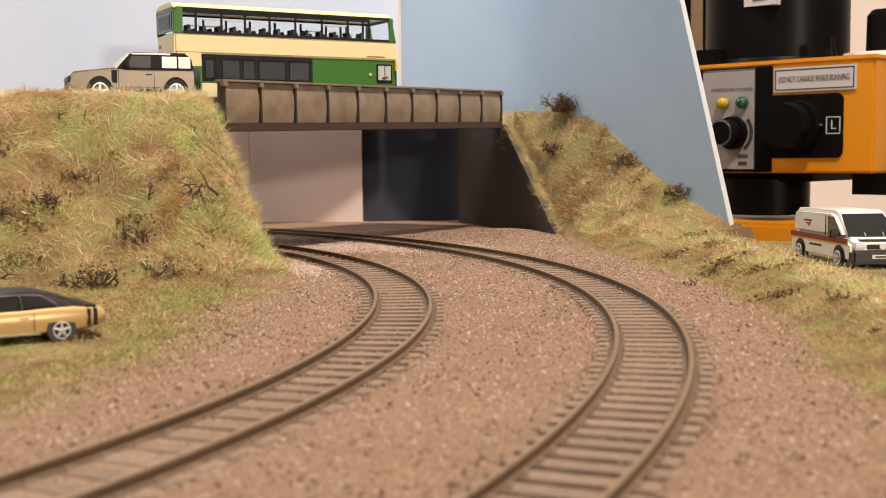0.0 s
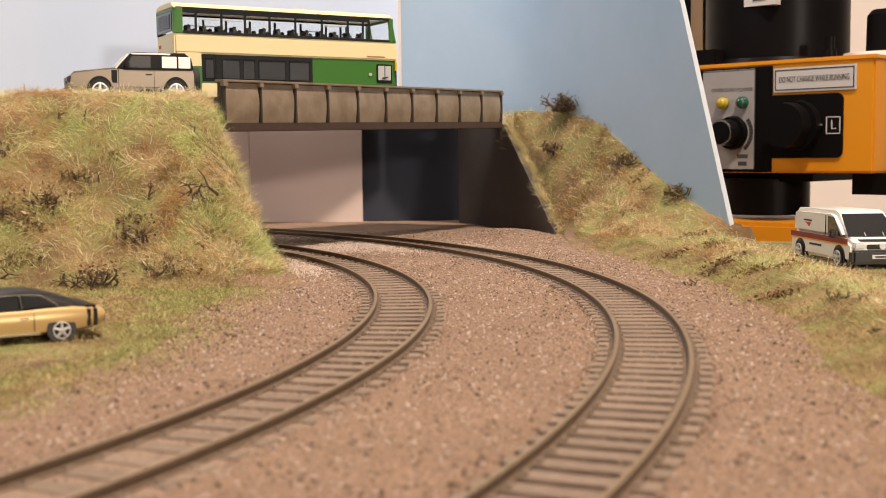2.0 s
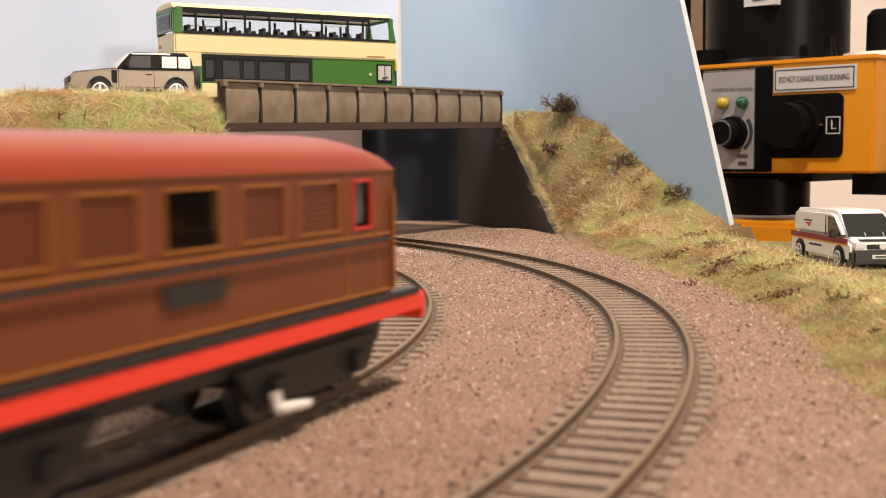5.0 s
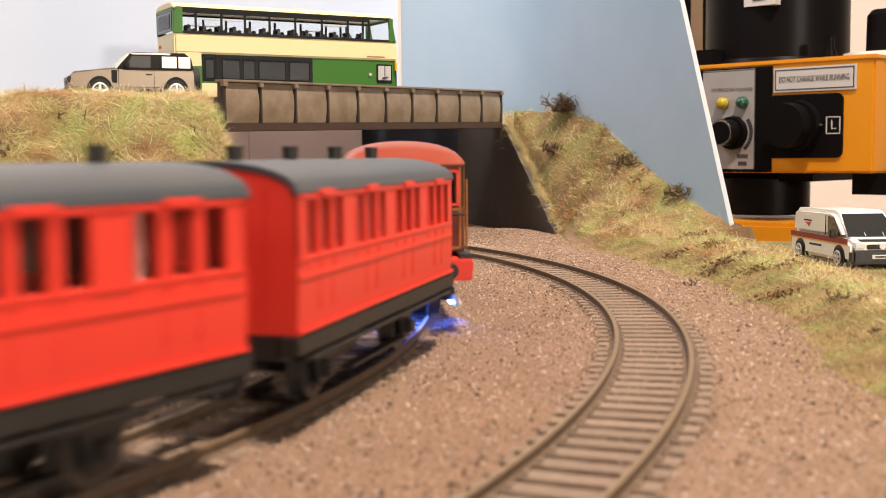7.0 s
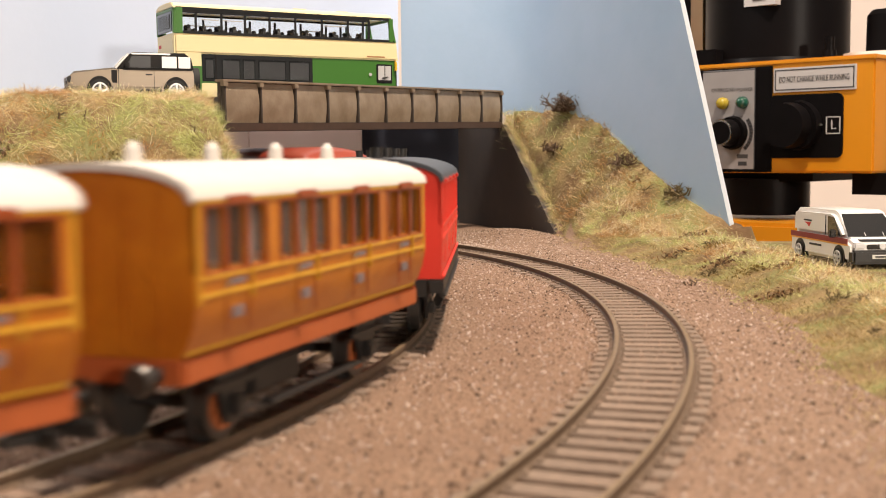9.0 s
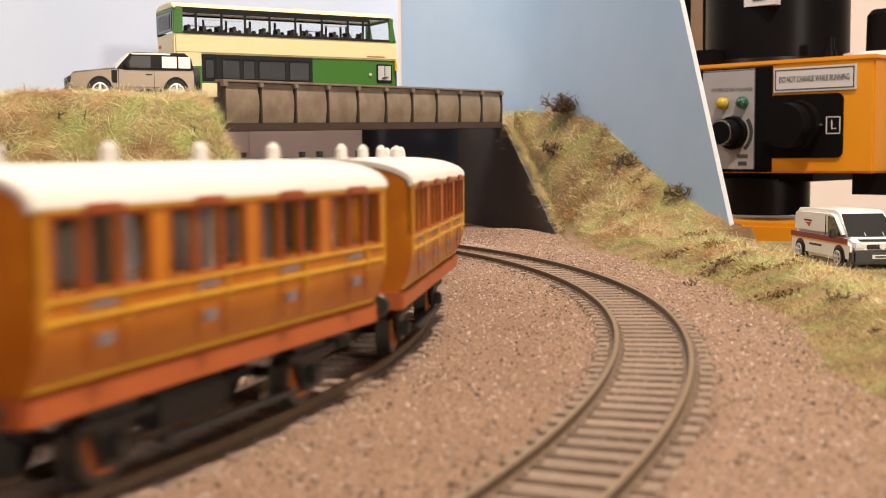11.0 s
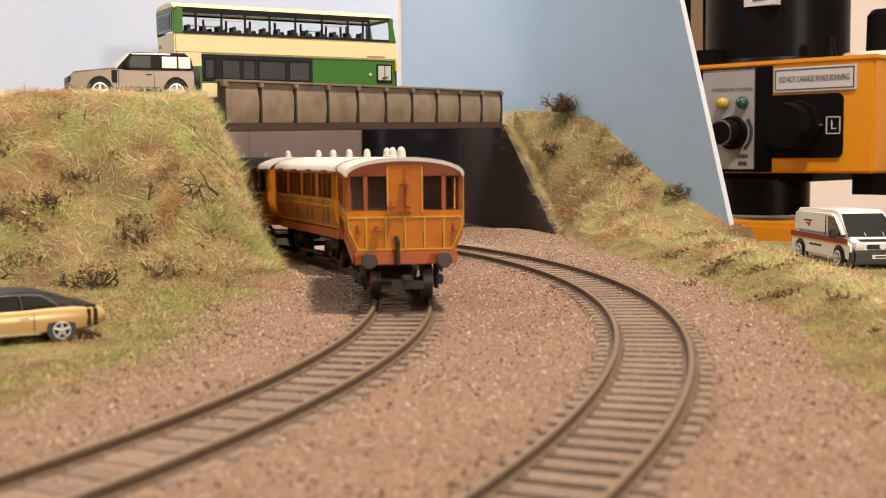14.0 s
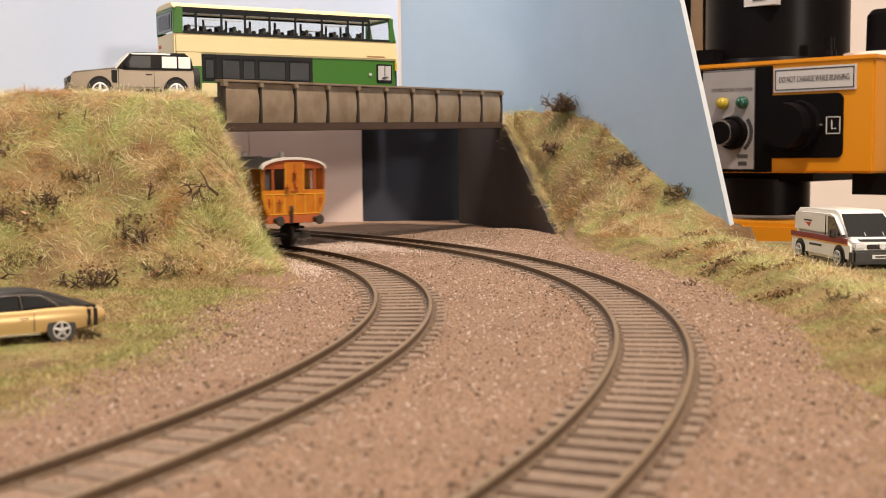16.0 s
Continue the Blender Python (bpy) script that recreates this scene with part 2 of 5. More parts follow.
def grassy(x, y):
    """How far a place is grown over: 0 on the ballast, 1 on the banks."""
    b = max(left_bank(x, y), right_bank(x, y) if x > -60 else 0)
    if x < 0:
        lim = -62 - 0.012 * abs(y - 400) + 6 * noise.noise((x * 0.02, y * 0.02, 2)) - max(0, 260 - y) * 0.35
        g = (lim + 8 - x) / 34 if y < 560 else 0
    else:
        lim = line_at(y, FOOT) + 4 + 6 * noise.noise((x * 0.02, y * 0.02, 7))
        g = (x - lim + 11) / 15
    return max(min(1, g), 1.0 if b > 4 else 0.0)


build_ground()
board = part("baseboard", box(boxed(-2300, 155, -1600, 1100, -30, -7), 155, 1000, -1600, 640, -30, -7), M_WOOD)
tagged(board, "plywood baseboard under the whole layout", "baseboard", kind="structure")

# ---- bridge ----
BR_L, BR_R = Vector((-104, 551, 0)), Vector((39, 773, 0))
BR_LEN = (BR_R - BR_L).length
BR_YAW = math.degrees(math.atan2(BR_R.y - BR_L.y, BR_R.x - BR_L.x))
BR_PITCH = -math.degrees(math.atan2(5.5, BR_LEN))


def build_bridge():
    br = thing("road_bridge", "grey-brown plate girder road bridge over two tracks", "bridge", mm(BR_L.x, BR_L.y, 62.4, 0, BR_PITCH, BR_YAW))
    g = part("girder", boxed(0, BR_LEN, 0, 2, 0.5, 21), M_GIRDER_SHADE, br)
    part("top_flange", boxed(-0.5, BR_LEN + 0.5, -2.2, 3.5, 20.3, 21.5, 0.3), M_GIRDER, br)
    part("bottom_flange", boxed(-0.5, BR_LEN + 0.5, -1.6, 3.5, -3.2, 0.8, 0.3), M_RUST, br, "rusty brown lower flange")
    for i in range(11):
        x = min(max(BR_LEN * i / 10, 1.0), BR_LEN - 1.0)
        st = part("stiffener", boxed(x - 0.55, x + 0.55, -2.0, 0, 0.8, 20.3, 0.15), M_GIRDER_SHADE, g)
        part("cap", boxed(x - 1.5, x + 1.5, -2.6, -0.2, 18.2, 20.4, 0.2), M_GIRDER, st, "pale cap block")
        if i < 10:
            x2 = min(BR_LEN * (i + 1) / 10, BR_LEN - 1.0)
            out = [(-0.05 - 1.15 * math.sin(math.pi * k / 8), 1.0 + 19.0 * k / 8) for k in range(9)] + [(0.2, 20.0), (0.2, 1.0)]
            part("plate", prismed(out, "x", x + 0.9, x2 - 0.9), M_GIRDER, g)
    part("deck", boxed(0, BR_LEN, 2, 80, 8, 13.5), M_ROAD, br)
    # dark brown underside, same colour as the lower flange
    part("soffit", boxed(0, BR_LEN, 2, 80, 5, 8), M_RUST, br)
    return br


build_bridge()


def slab_between(name, a, b, thick, z0, z1, mat, label, category="wall", z1b=None):
    """A standing slab from a to b, growing to the left of that way."""
    a, b = Vector(a), Vector(b)
    u = (b - a).normalized()
    n = Vector((-u.y, u.x)) * thick
    bm = bmesh.new()
    z1b = z1 if z1b is None else z1b
    low = [bm.verts.new((*p, z0)) for p in (a, b, b + n, a + n)]
    top = [bm.verts.new((*p, z)) for p, z in ((a, z1), (b, z1b), (b + n, z1b), (a + n, z1))]
    bm.faces.new(low), bm.faces.new(top)
    for i in range(4):
        bm.faces.new((low[i], low[(i + 1) % 4], top[(i + 1) % 4], top[i]))
    bmesh.ops.recalc_face_normals(bm, faces=bm.faces[:])
    return tagged(part(name, bm, mat), label, category, kind="structure")


# abutments and boards seen through the opening
def wing_wall():
    """The abutment with its wing sloping down to the ballast."""
    a, b, c = Vector((67, 697)), Vector((40.5, 769)), Vector((12, 850))
    n = Vector((0.94, 0.34)) * 5.0
    bm = bmesh.new()
    line = [(a, -6), (c, -6), (c, 68), (b, 67), (a, 1)]
    one = [bm.verts.new((*p, z)) for p, z in line]
    two = [bm.verts.new((*(p + n), z)) for p, z in line]
    bm.faces.new(one), bm.faces.new(two)
    for i in range(5):
        bm.faces.new((one[i], one[(i + 1) % 5], two[(i + 1) % 5], two[i]))
    bmesh.ops.recalc_face_normals(bm, faces=bm.faces[:])
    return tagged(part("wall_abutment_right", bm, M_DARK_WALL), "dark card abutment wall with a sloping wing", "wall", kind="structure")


wing_wall()
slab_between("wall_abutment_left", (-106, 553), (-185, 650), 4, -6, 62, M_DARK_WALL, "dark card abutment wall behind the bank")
slab_between("wall_navy_board", (-61, 878), (40, 878), 4, -6, 72, M_NAVY, "dark navy painted board behind the tracks")
slab_between("wall_beige_board", (-420, 905), (-60.5, 872), 4, -6, 78, M_BEIGE, "pale beige board behind the tracks")
slab_between("wall_beige_board", (-190, 856), (-141, 846), 3, -6, 76, M_BEIGE, "pale beige board end behind the tracks")
bench = part("workbench", boxed(160, 1100, 645, 1480, -90, -60, 2), M_WOOD)
tagged(bench, "plain wooden workbench under the machine", "workbench")

# road beyond the girder, level with the deck
road = part("road", boxed(-420, 0, -2, 95, -3.0, 0.0), M_ROAD)
road.matrix_basis = mm(BR_L.x, BR_L.y, 75.6) @ mm(-6, 26, 0, 0, 0, 25)
tagged(road, "grey card road along the bank top", "road", kind="structure")

# blue backscene boards
def backscene_right():
    """A bent board whose near end is cut at a slant."""
    bm = bmesh.new()
    a, b, c = (Vector(p) for p in WALL)
    u = (a - b).normalized()
    k = b + u * 60
    pts = [a, k] + [k * (1 - t) ** 2 + b * 2 * t * (1 - t) + c * t * t for t in (0.15, 0.3, 0.45, 0.6, 0.75, 0.9, 1.0)]
    th = Vector((0.88, 0.47)) * 3.2
    rows = []
    for base in (True, False):
        line = [(pts[0], -4.0), *((p, 74.0) for p in pts[1:])] if base else [(pts[0] - u * 92, 260.0), *((p, 260.0) for p in pts[1:])]
        rows.append([bm.verts.new((*p, z)) for p, z in line] + [bm.verts.new((*(p + th), z)) for p, z in reversed(line)])
    lo, hi = rows
    n = len(lo)
    for i in range(n):
        f = bm.faces.new((lo[i], lo[(i + 1) % n], hi[(i + 1) % n], hi[i]))
        f.material_index = 1 if i == n - 1 else 0
        f.smooth = i < n // 2 - 1
    bm.faces.new(lo), bm.faces.new(hi)
    bmesh.ops.recalc_face_normals(bm, faces=bm.faces[:])
    return tagged(part("backdrop_board", bm, [M_BACK_BLUE, M_BOARD_EDGE]), "sky-blue painted board with a white slanting cut edge", "backdrop", kind="structure")


backscene_right()
slab_between("backdrop_board", (-31, 849), (-430, 680), -5, 75, 300, M_BACK_LIT, "blue painted board behind the road, paled with painted-in light", "backdrop")

# room round the layout; only the north wall is seen, the rest shapes bounce
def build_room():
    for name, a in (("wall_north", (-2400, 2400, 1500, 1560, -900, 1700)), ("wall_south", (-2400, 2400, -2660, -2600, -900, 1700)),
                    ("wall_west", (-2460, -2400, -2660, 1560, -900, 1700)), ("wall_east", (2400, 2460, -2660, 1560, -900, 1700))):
        tagged(part(name, boxed(*a), M_PLASTER if name == "wall_north" else M_ROOM_DIM), "room wall, pinkish plaster to the north, darkened elsewhere to cut bounced light", "wall", kind="structure")
    tagged(part("ceiling", boxed(-2400, 2400, -2600, 1500, 1700, 1760), M_ROOM_DIM), "unseen ceiling, darkened to cut bounced light", "ceiling", kind="structure")
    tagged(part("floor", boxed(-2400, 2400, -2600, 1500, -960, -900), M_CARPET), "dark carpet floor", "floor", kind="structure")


build_room()


# ---- track ----
def rail_part(name, c, r_track, side, s0, s1, parent):
    """One rail drawn along the track at +-9 mm from the centre line, with foot, web and head."""
    prof = [(-1.1, -2.5), (1.1, -2.5), (1.1, -2.1), (0.35, -1.8), (0.35, -0.95), (0.62, -0.75), (0.62, -0.1), (0.5, 0.0),
            (-0.5, 0.0), (-0.62, -0.1), (-0.62, -0.75), (-0.35, -0.95), (-0.35, -1.8), (-1.1, -2.1)]
    n = len(prof)
    verts, faces, top = [], [], []
    steps = int((s1 - s0) / 6)
    for k in range(steps + 1):
        s = s0 + (s1 - s0) * k / steps
        p, t = along(s, c, r_track)
        right = Vector((t.y, -t.x))
        for a, z in prof:
            q = p + right * (side * 9.0 + a)
            verts.append((q.x, q.y, z))
    for k in range(steps):
        for i in range(n):
            faces.append((k * n + i, k * n + (i + 1) % n, (k + 1) * n + (i + 1) % n, (k + 1) * n + i))
            top.append(1 if i == 7 else 0)
    ob = mesh_part(name, verts, faces, M_RAIL, parent)
    ob.data.materials.append(M_RAILTOP)
    ob.data.polygons.foreach_set("material_index", top)
    return ob


def sleeper_mesh():
    bm = bmesh.new()
    box(bm, -14, 14, -2.7, 2.7, -3.7, -2.2, 0.3)
    for x in (-9, 9):
        for e in (-1, 1):
            box(bm, x + e * 1.5 - 0.5, x + e * 1.5 + 0.5, -0.9, 0.9, -2.3, -1.8)
    bm.transform(Matrix.Scale(0.001, 4))
    me = bpy.data.meshes.new("sleeper")
    bm.to_mesh(me)
    bm.free()
    me.materials.append(M_SLEEPER)
    return me


SLEEPER = sleeper_mesh()


def bed_part(c, r, s0, s1, parent):
    """The bed between the sleepers, silted up with grit towards the near end."""
    verts, faces = [], []
    steps = int((s1 - s0) / 8)
    for k in range(steps + 1):
        s = s0 + (s1 - s0) * k / steps
        p, t = along(s, c, r)
        right = Vector((t.y, -t.x))
        silt = 0.62 * ramp01((-s - 30) / 160) if r < 470 else 0.35 * ramp01((-s - 120) / 160)
        for a, z in ((-16.5, -3.2), (-11, -3.0), (0, -3.1), (11, -3.0), (16.5, -3.2)):
            q = p + right * a
            verts.append((q.x, q.y, z + silt + 0.25 * noise.noise((q.x * 0.2, q.y * 0.2, 1))))
    for k in range(steps):
        faces += [(k * 5 + i, k * 5 + i + 1, k * 5 + i + 6, k * 5 + i + 5) for i in range(4)]
    return mesh_part("track_bed", verts, faces, M_TRACKBED, parent)


def build_track(name, c, r, s0, s1, label, pitch):
    tr = thing(name, label, "railway track", group="curved tracks")
    for side in (-1, 1):
        rail_part("rail", c, r, side, s0, s1, tr)
    bed_part(c, r, s0, s1, tr)
    for i in range(int((s1 - s0) / pitch)):
        s = s0 + i * pitch
        if not -310 < s < 470:
            continue
        p, t = along(s, c, r)
        ob = new("sleeper", SLEEPER)
        ob.parent = tr
        ob.matrix_basis = mm(p.x, p.y, 0, 0, 0, math.degrees(math.atan2(t.y, t.x)) - 90 + random.uniform(-0.6, 0.6))
    return tr


build_track("railway_track", LEFT_C, LEFT_R, -1950, 1400, "tighter curved model railway track with rusty rails and brown sleepers", 8.8)
build_track("railway_track", RIGHT_C, RIGHT_R, -1950, 1400, "wider curved model railway track with rusty rails and brown sleepers", 7.6)
# ---- train ----
M_RED = material("red_plastic", (0.74, 0.05, 0.032), 0.38, second=(0.66, 0.04, 0.026), grain=60, amount=0.4, bump=0.05, bump_scale=900)
M_TEAK = material("teak_paint", (0.54, 0.195, 0.014), 0.3, second=(0.38, 0.115, 0.010), grain=260, amount=0.7, stain=40, stain_colour=(0.34, 0.085, 0.010), stain_amount=0.5)
M_TEAK_FRAME = material("mahogany_paint", (0.30, 0.065, 0.016), 0.38, second=(0.28, 0.06, 0.015), grain=200, amount=0.6)
M_SOLEBAR = material("brown_solebar", (0.42, 0.105, 0.03), 0.45, second=(0.34, 0.08, 0.022), grain=150, amount=0.5)
M_LINING = material("yellow_lining", (0.64, 0.36, 0.035), 0.4, grain=300, amount=0.3)
M_WHITE_ROOF = material("white_roof", (0.62, 0.585, 0.545), 0.6, grain=200, amount=0.25, stain=60, stain_colour=(0.62, 0.6, 0.57), stain_amount=0.4)
M_BLACK = material("black_plastic", (0.018, 0.017, 0.017), 0.45, second=(0.03, 0.028, 0.026), grain=300, amount=0.6)
M_DARK_ROOF = material("dark_roof", (0.055, 0.064, 0.078), 0.42, grain=200, amount=0.5, stain=50, stain_colour=(0.065, 0.07, 0.075), stain_amount=0.5)
M_MAROON = material("maroon_paint", (0.14, 0.026, 0.012), 0.32, second=(0.115, 0.021, 0.010), grain=80, amount=0.4)
M_MAROON_ROOF = material("red_brown_roof", (0.26, 0.042, 0.022), 0.33, second=(0.30, 0.05, 0.025), grain=80, amount=0.4)
M_LOCO_SIDE = material("brown_side_paint", (0.155, 0.044, 0.016), 0.34, second=(0.125, 0.034, 0.013), grain=90, amount=0.5)
M_BUFF = material("buff_paint", (0.34, 0.13, 0.03), 0.4, grain=200, amount=0.4)
M_WHEEL = material("brown_wheel", (0.40, 0.12, 0.04), 0.5, grain=200, amount=0.5)
M_TYRE_STEEL = material("wheel_tyre_steel", (0.10, 0.092, 0.085), 0.4, 0.7, grain=300, amount=0.4)
M_CHROME = material("bright_metal", (0.75, 0.74, 0.72), 0.2, 1.0, grain=300, amount=0.2)
M_MARK = material("grey_blue_lettering", (0.20, 0.16, 0.17), 0.5, grain=900, amount=0.5)
M_GLASS = glass("window_glass")
M_COACH_GLASS = glass("coach_glazing", (0.86, 0.86, 0.88), 0.16)
M_SMOKE = glass("smoked_glass", (0.35, 0.38, 0.38))
M_INSIDE = material("dark_interior", (0.20, 0.17, 0.15), 0.8, grain=200, amount=0.5)
M_SPARK = material("blue_spark", (0.06, 0.17, 1.0), 0.5, emit=60.0)


def arch(half, low, high, n=10):
    """The points of a roof arch from the right eaves over the ridge to the left."""
    return [(half * math.cos(math.pi * k / n), low + (high - low) * math.sin(math.pi * k / n) ** 0.9) for k in range(n + 1)]


def wheelset(parent, y, r, centre):
    """Two flanged wheels on an axle, turning as one part."""
    ws = part("wheelset", rodded((-10, 0, 0), (10, 0, 0), 1.1), M_BLACK, parent, m=mm(0, y, r))
    for e in (-1, 1):
        part("tyre", rod(rodded((e * 7.6, 0, 0), (e * 10.2, 0, 0), r, n=24), (e * 7.0, 0, 0), (e * 7.6, 0, 0), r + 0.7, n=24), M_TYRE_STEEL, ws)
        bm = rodded((e * 10.2, 0, 0), (e * 10.4, 0, 0), r * 0.72, n=20)
        rod(bm, (e * 10.4, 0, 0), (e * 11.0, 0, 0), 1.5)
        for k in range(4):
            a = math.pi * k / 4
            box(bm, min(e * 10.35, e * 10.7), max(e * 10.35, e * 10.7), -0.35, 0.35, -r * 0.7, r * 0.7)
            bmesh.ops.rotate(bm, verts=bm.verts[-8:], cent=(0, 0, 0), matrix=Matrix.Rotation(a, 3, "X"))
        part("wheel_centre", bm, centre, ws, "turned wheel centre")
    return ws


def running_gear(c, half_base, length, r, centre, width=12.6):
    for y in (-half_base, half_base):
        wheelset(c, y, r, centre)
        for e in (-1, 1):
            bm = prismed([(y - 6.5, 13.6), (y + 6.5, 13.6), (y + 2.4, 3.2), (y - 2.4, 3.2)], "x", min(e * 11.4, e * 12.4), max(e * 11.4, e * 12.4), 0.2)
            box(bm, min(e * 12.2, e * 14.2), max(e * 12.2, e * 14.2), y - 1.8, y + 1.8, 4.6, 7.8, 0.4)
            box(bm, min(e * 12.3, e * 13.3), max(e * 12.3, e * 13.3), y - 9, y + 9, 9.4, 10.8, 0.3)
            part("axle_guard", bm, M_BLACK, c)
    for e in (-1, 1):
        part("footboard", boxed(min(e * 12.5, e * 15.2), max(e * 12.5, e * 15.2), -half_base + 9, half_base - 9, 4.4, 5.2, 0.2), M_BLACK, c)
    part("brake_gear", box(boxed(-6, 6, -10, 10, 3.5, 9, 0.6), -1, 1, -half_base, half_base, 6, 7), M_BLACK, c)
    for e in (-1, 1):
        y = e * length / 2
        bm = boxed(-1.2, 1.2, min(y, y + e * 7), max(y, y + e * 7), 7, 8.6, 0.2)
        box(bm, -5, 5, min(y + e * 5.6, y + e * 6.8), max(y + e * 5.6, y + e * 6.8), 6.2, 8.8, 0.3)
        box(bm, -1.4, 1.4, min(y + e * 1, y + e * 9), max(y + e * 1, y + e * 9), 9.0, 10.2, 0.2)
        part("coupling", bm, M_BLACK, c)


def coach(name, label, length, windows, style, brake=False):
    """A four-wheeled coach. windows: (from, to) along the side. style: teak or red."""
    teak = style == "teak"
    skin, frame_mat, roof_mat = (M_TEAK, M_TEAK_FRAME, M_WHITE_ROOF) if teak else (M_RED, M_RED, M_DARK_ROOF)
    c = thing(name, label, "railway coach", group="train coaches")
    h, w = length / 2, 18.4 if teak else 17.6
    sill, head, eaves = 30.2, 40.0, 41.8
    k, foot = (1.0, 17.2) if teak else (0.15, 16.6)
    low = [(-w, sill), (-w, 25.5), (-w + 0.5 * k, 22.5), (-w + 1.6 * k, 19.6), (-w + 3.2 * k, foot), (w - 3.2 * k, foot), (w - 1.6 * k, 19.6), (w - 0.5 * k, 22.5), (w, 25.5), (w, sill)]
    body = part("body", prismed(low, "y", -h, h), skin, c)
    part("floor_pan", boxed(-w + 3.4, w - 3.4, -h, h, 13.8 if teak else 12.0, foot), M_SOLEBAR if teak else M_BLACK, c, "brown solebar" if teak else "black underframe")
    if not teak:
        for e in (-1, 1):
            part("step_rail", boxed(min(e * 14, e * 17.8), max(e * 14, e * 17.8), -h - 1, h + 1, 13.0, 16.4, 0.3), M_BLACK, c)
            part("foot_rail", boxed(min(e * 16.4, e * 18.3), max(e * 16.4, e * 18.3), -h + 4, h - 4, 11.6, 12.3, 0.2), M_BLACK, c)
            part("bottom_bead", boxed(min(e * 17.4, e * 18.0), max(e * 17.4, e * 18.0), -h, h, 16.7, 17.6, 0.2), M_RED, c)
    else:
        for e in (-1, 1):
            part("solebar", boxed(min(e * 14, e * 16.4), max(e * 14, e * 16.4), -h, h, 13.4, 17.0, 0.3), M_SOLEBAR, c)
    # upper sides: cornice, pillars and panes
    for e in (-1, 1):
        x0, x1 = min(e * (w - 1.1), e * w), max(e * (w - 1.1), e * w)
        bm = boxed(x0, x1, -h, h, head, eaves)
        edges = [-h] + [v for pair in windows for v in pair] + [h]
        for a, b in zip(edges[0::2], edges[1::2]):
            box(bm, x0, x1, a, b, sill, head)
        part("window_wall", bm, skin, c)
        for a, b in windows:
            part("window_pane", boxed(min(e * (w - 0.9), e * (w - 0.6)), max(e * (w - 0.9), e * (w - 0.6)), a - 0.1, b + 0.1, sill, head), M_COACH_GLASS, c)
            bm = bmesh.new()
            p0, p1 = min(e * (w - 0.5), e * (w + 0.22)), max(e * (w - 0.5), e * (w + 0.22))
            for q in ((a - 0.6, a, sill, head), (b, b + 0.6, sill, head), (a - 0.6, b + 0.6, head, head + 0.6), (a - 0.6, b + 0.6, sill - 0.6, sill)):
                box(bm, p0, p1, *q)
            part("window_frame", bm, frame_mat if teak else M_RED, c)
        # raised waist beading and lining
        o0, o1 = min(e * w, e * (w + 0.28)), max(e * w, e * (w + 0.28))
        for z in ((26.4, 40.6, 17.8) if teak else (29.4, 26.2, 40.4)):
            depth = 0.0 if z > 20 else 2.6
            part("beading", boxed(o0 - e * depth, o1 - e * depth, -h + 0.6, h - 0.6, z, z + 0.7, 0.08), M_LINING if teak else M_RED, c)
        if teak:
            part("beading", boxed(o0, o1, -h + 0.6, h - 0.6, 29.2, 29.7), M_LINING, c)
            for y in (-h + 0.5, h - 1.1):
                part("corner_lining", boxed(o0, o1, y, y + 0.6, 25.5, 40.6), M_LINING, c)
        else:
            # short raised panels between the two waist mouldings
            for a, b in windows:
                part("waist_panel", boxed(o0, o1, a - 0.4, b + 0.4, 27.4, 28.8, 0.15), M_RED, c)
        mids = [(a + b) / 2 for a, b in windows][1::3]
        for y in mids:
            hood = boxed(min(e * w, e * (w + 0.9)), max(e * w, e * (w + 0.9)), y - 4.2, y + 4.2, 40.1, 41.7, 0.4)
            part("door_hood", hood, frame_mat, c)
            for d in (-3.6, 3.6):
                part("door_joint", boxed(o0 - e * 0.1, o1 - e * 0.16, y + d - 0.12, y + d + 0.12, 20, 29), M_TEAK_FRAME if teak else M_RED, c)
            if teak:
                part("door_handle", boxed(min(e * w, e * (w + 1.0)), max(e * w, e * (w + 1.0)), y - 4.9, y - 4.0, 27.4, 28.6, 0.2), M_CHROME, c)
                part("grab_handle", boxed(min(e * w, e * (w + 0.6)), max(e * w, e * (w + 0.6)), y + 3.9, y + 4.4, 25.0, 30.0, 0.15), M_LINING, c)
                part("lettering_mark", boxed(o0 - e * 0.6, o1 - e * 0.2, y - 1.6, y + 1.6, 22.4, 24.2), M_MARK, c, "worn grey-blue lettering block")
                part("lettering_mark", boxed(o0, o1 - e * 0.1, y - 2.4, y + 2.4, 27.7, 28.7), M_MARK, c, "worn grey-blue lettering block")
    # ends
    for e in (-1, 1):
        y0, y1 = min(e * h, e * (h - 1)), max(e * h, e * (h - 1))
        top = [(x, z) for x, z in arch(w, eaves - 1.0, 45.9)]
        if brake and e < 0:
            bm = prismed([(x, z) for x, z in arch(w, 41.0, 45.9)], "y", y0, y1)
            part("end_wall", bm, M_TEAK_FRAME, c)
            for a, b in ((-w, -w + 1.4), (-12.9, -11.6), (-5.6, 5.6), (11.6, 12.9), (w - 1.4, w)):
                part("end_post", boxed(a, b, y0, y1, sill, eaves), M_TEAK_FRAME, c)
            for a, b in ((-w + 1.4, -5.6), (5.6, w - 1.4)):
                part("end_rail", boxed(a, b, y0 + 0.02, y1 - 0.02, 41.2, eaves), M_TEAK_FRAME, c)
            for a, b in ((-w + 1.4, -12.9), (-11.6, -5.6), (5.6, 11.6), (12.9, w - 1.4)):
                part("window_pane", boxed(a, b, y0 + 0.3, y1 - 0.4, sill, 41.2), M_GLASS, c)
            y = -h
            bm = boxed(-5.3, 5.3, y - 0.35, y, 29.6, 44.4)
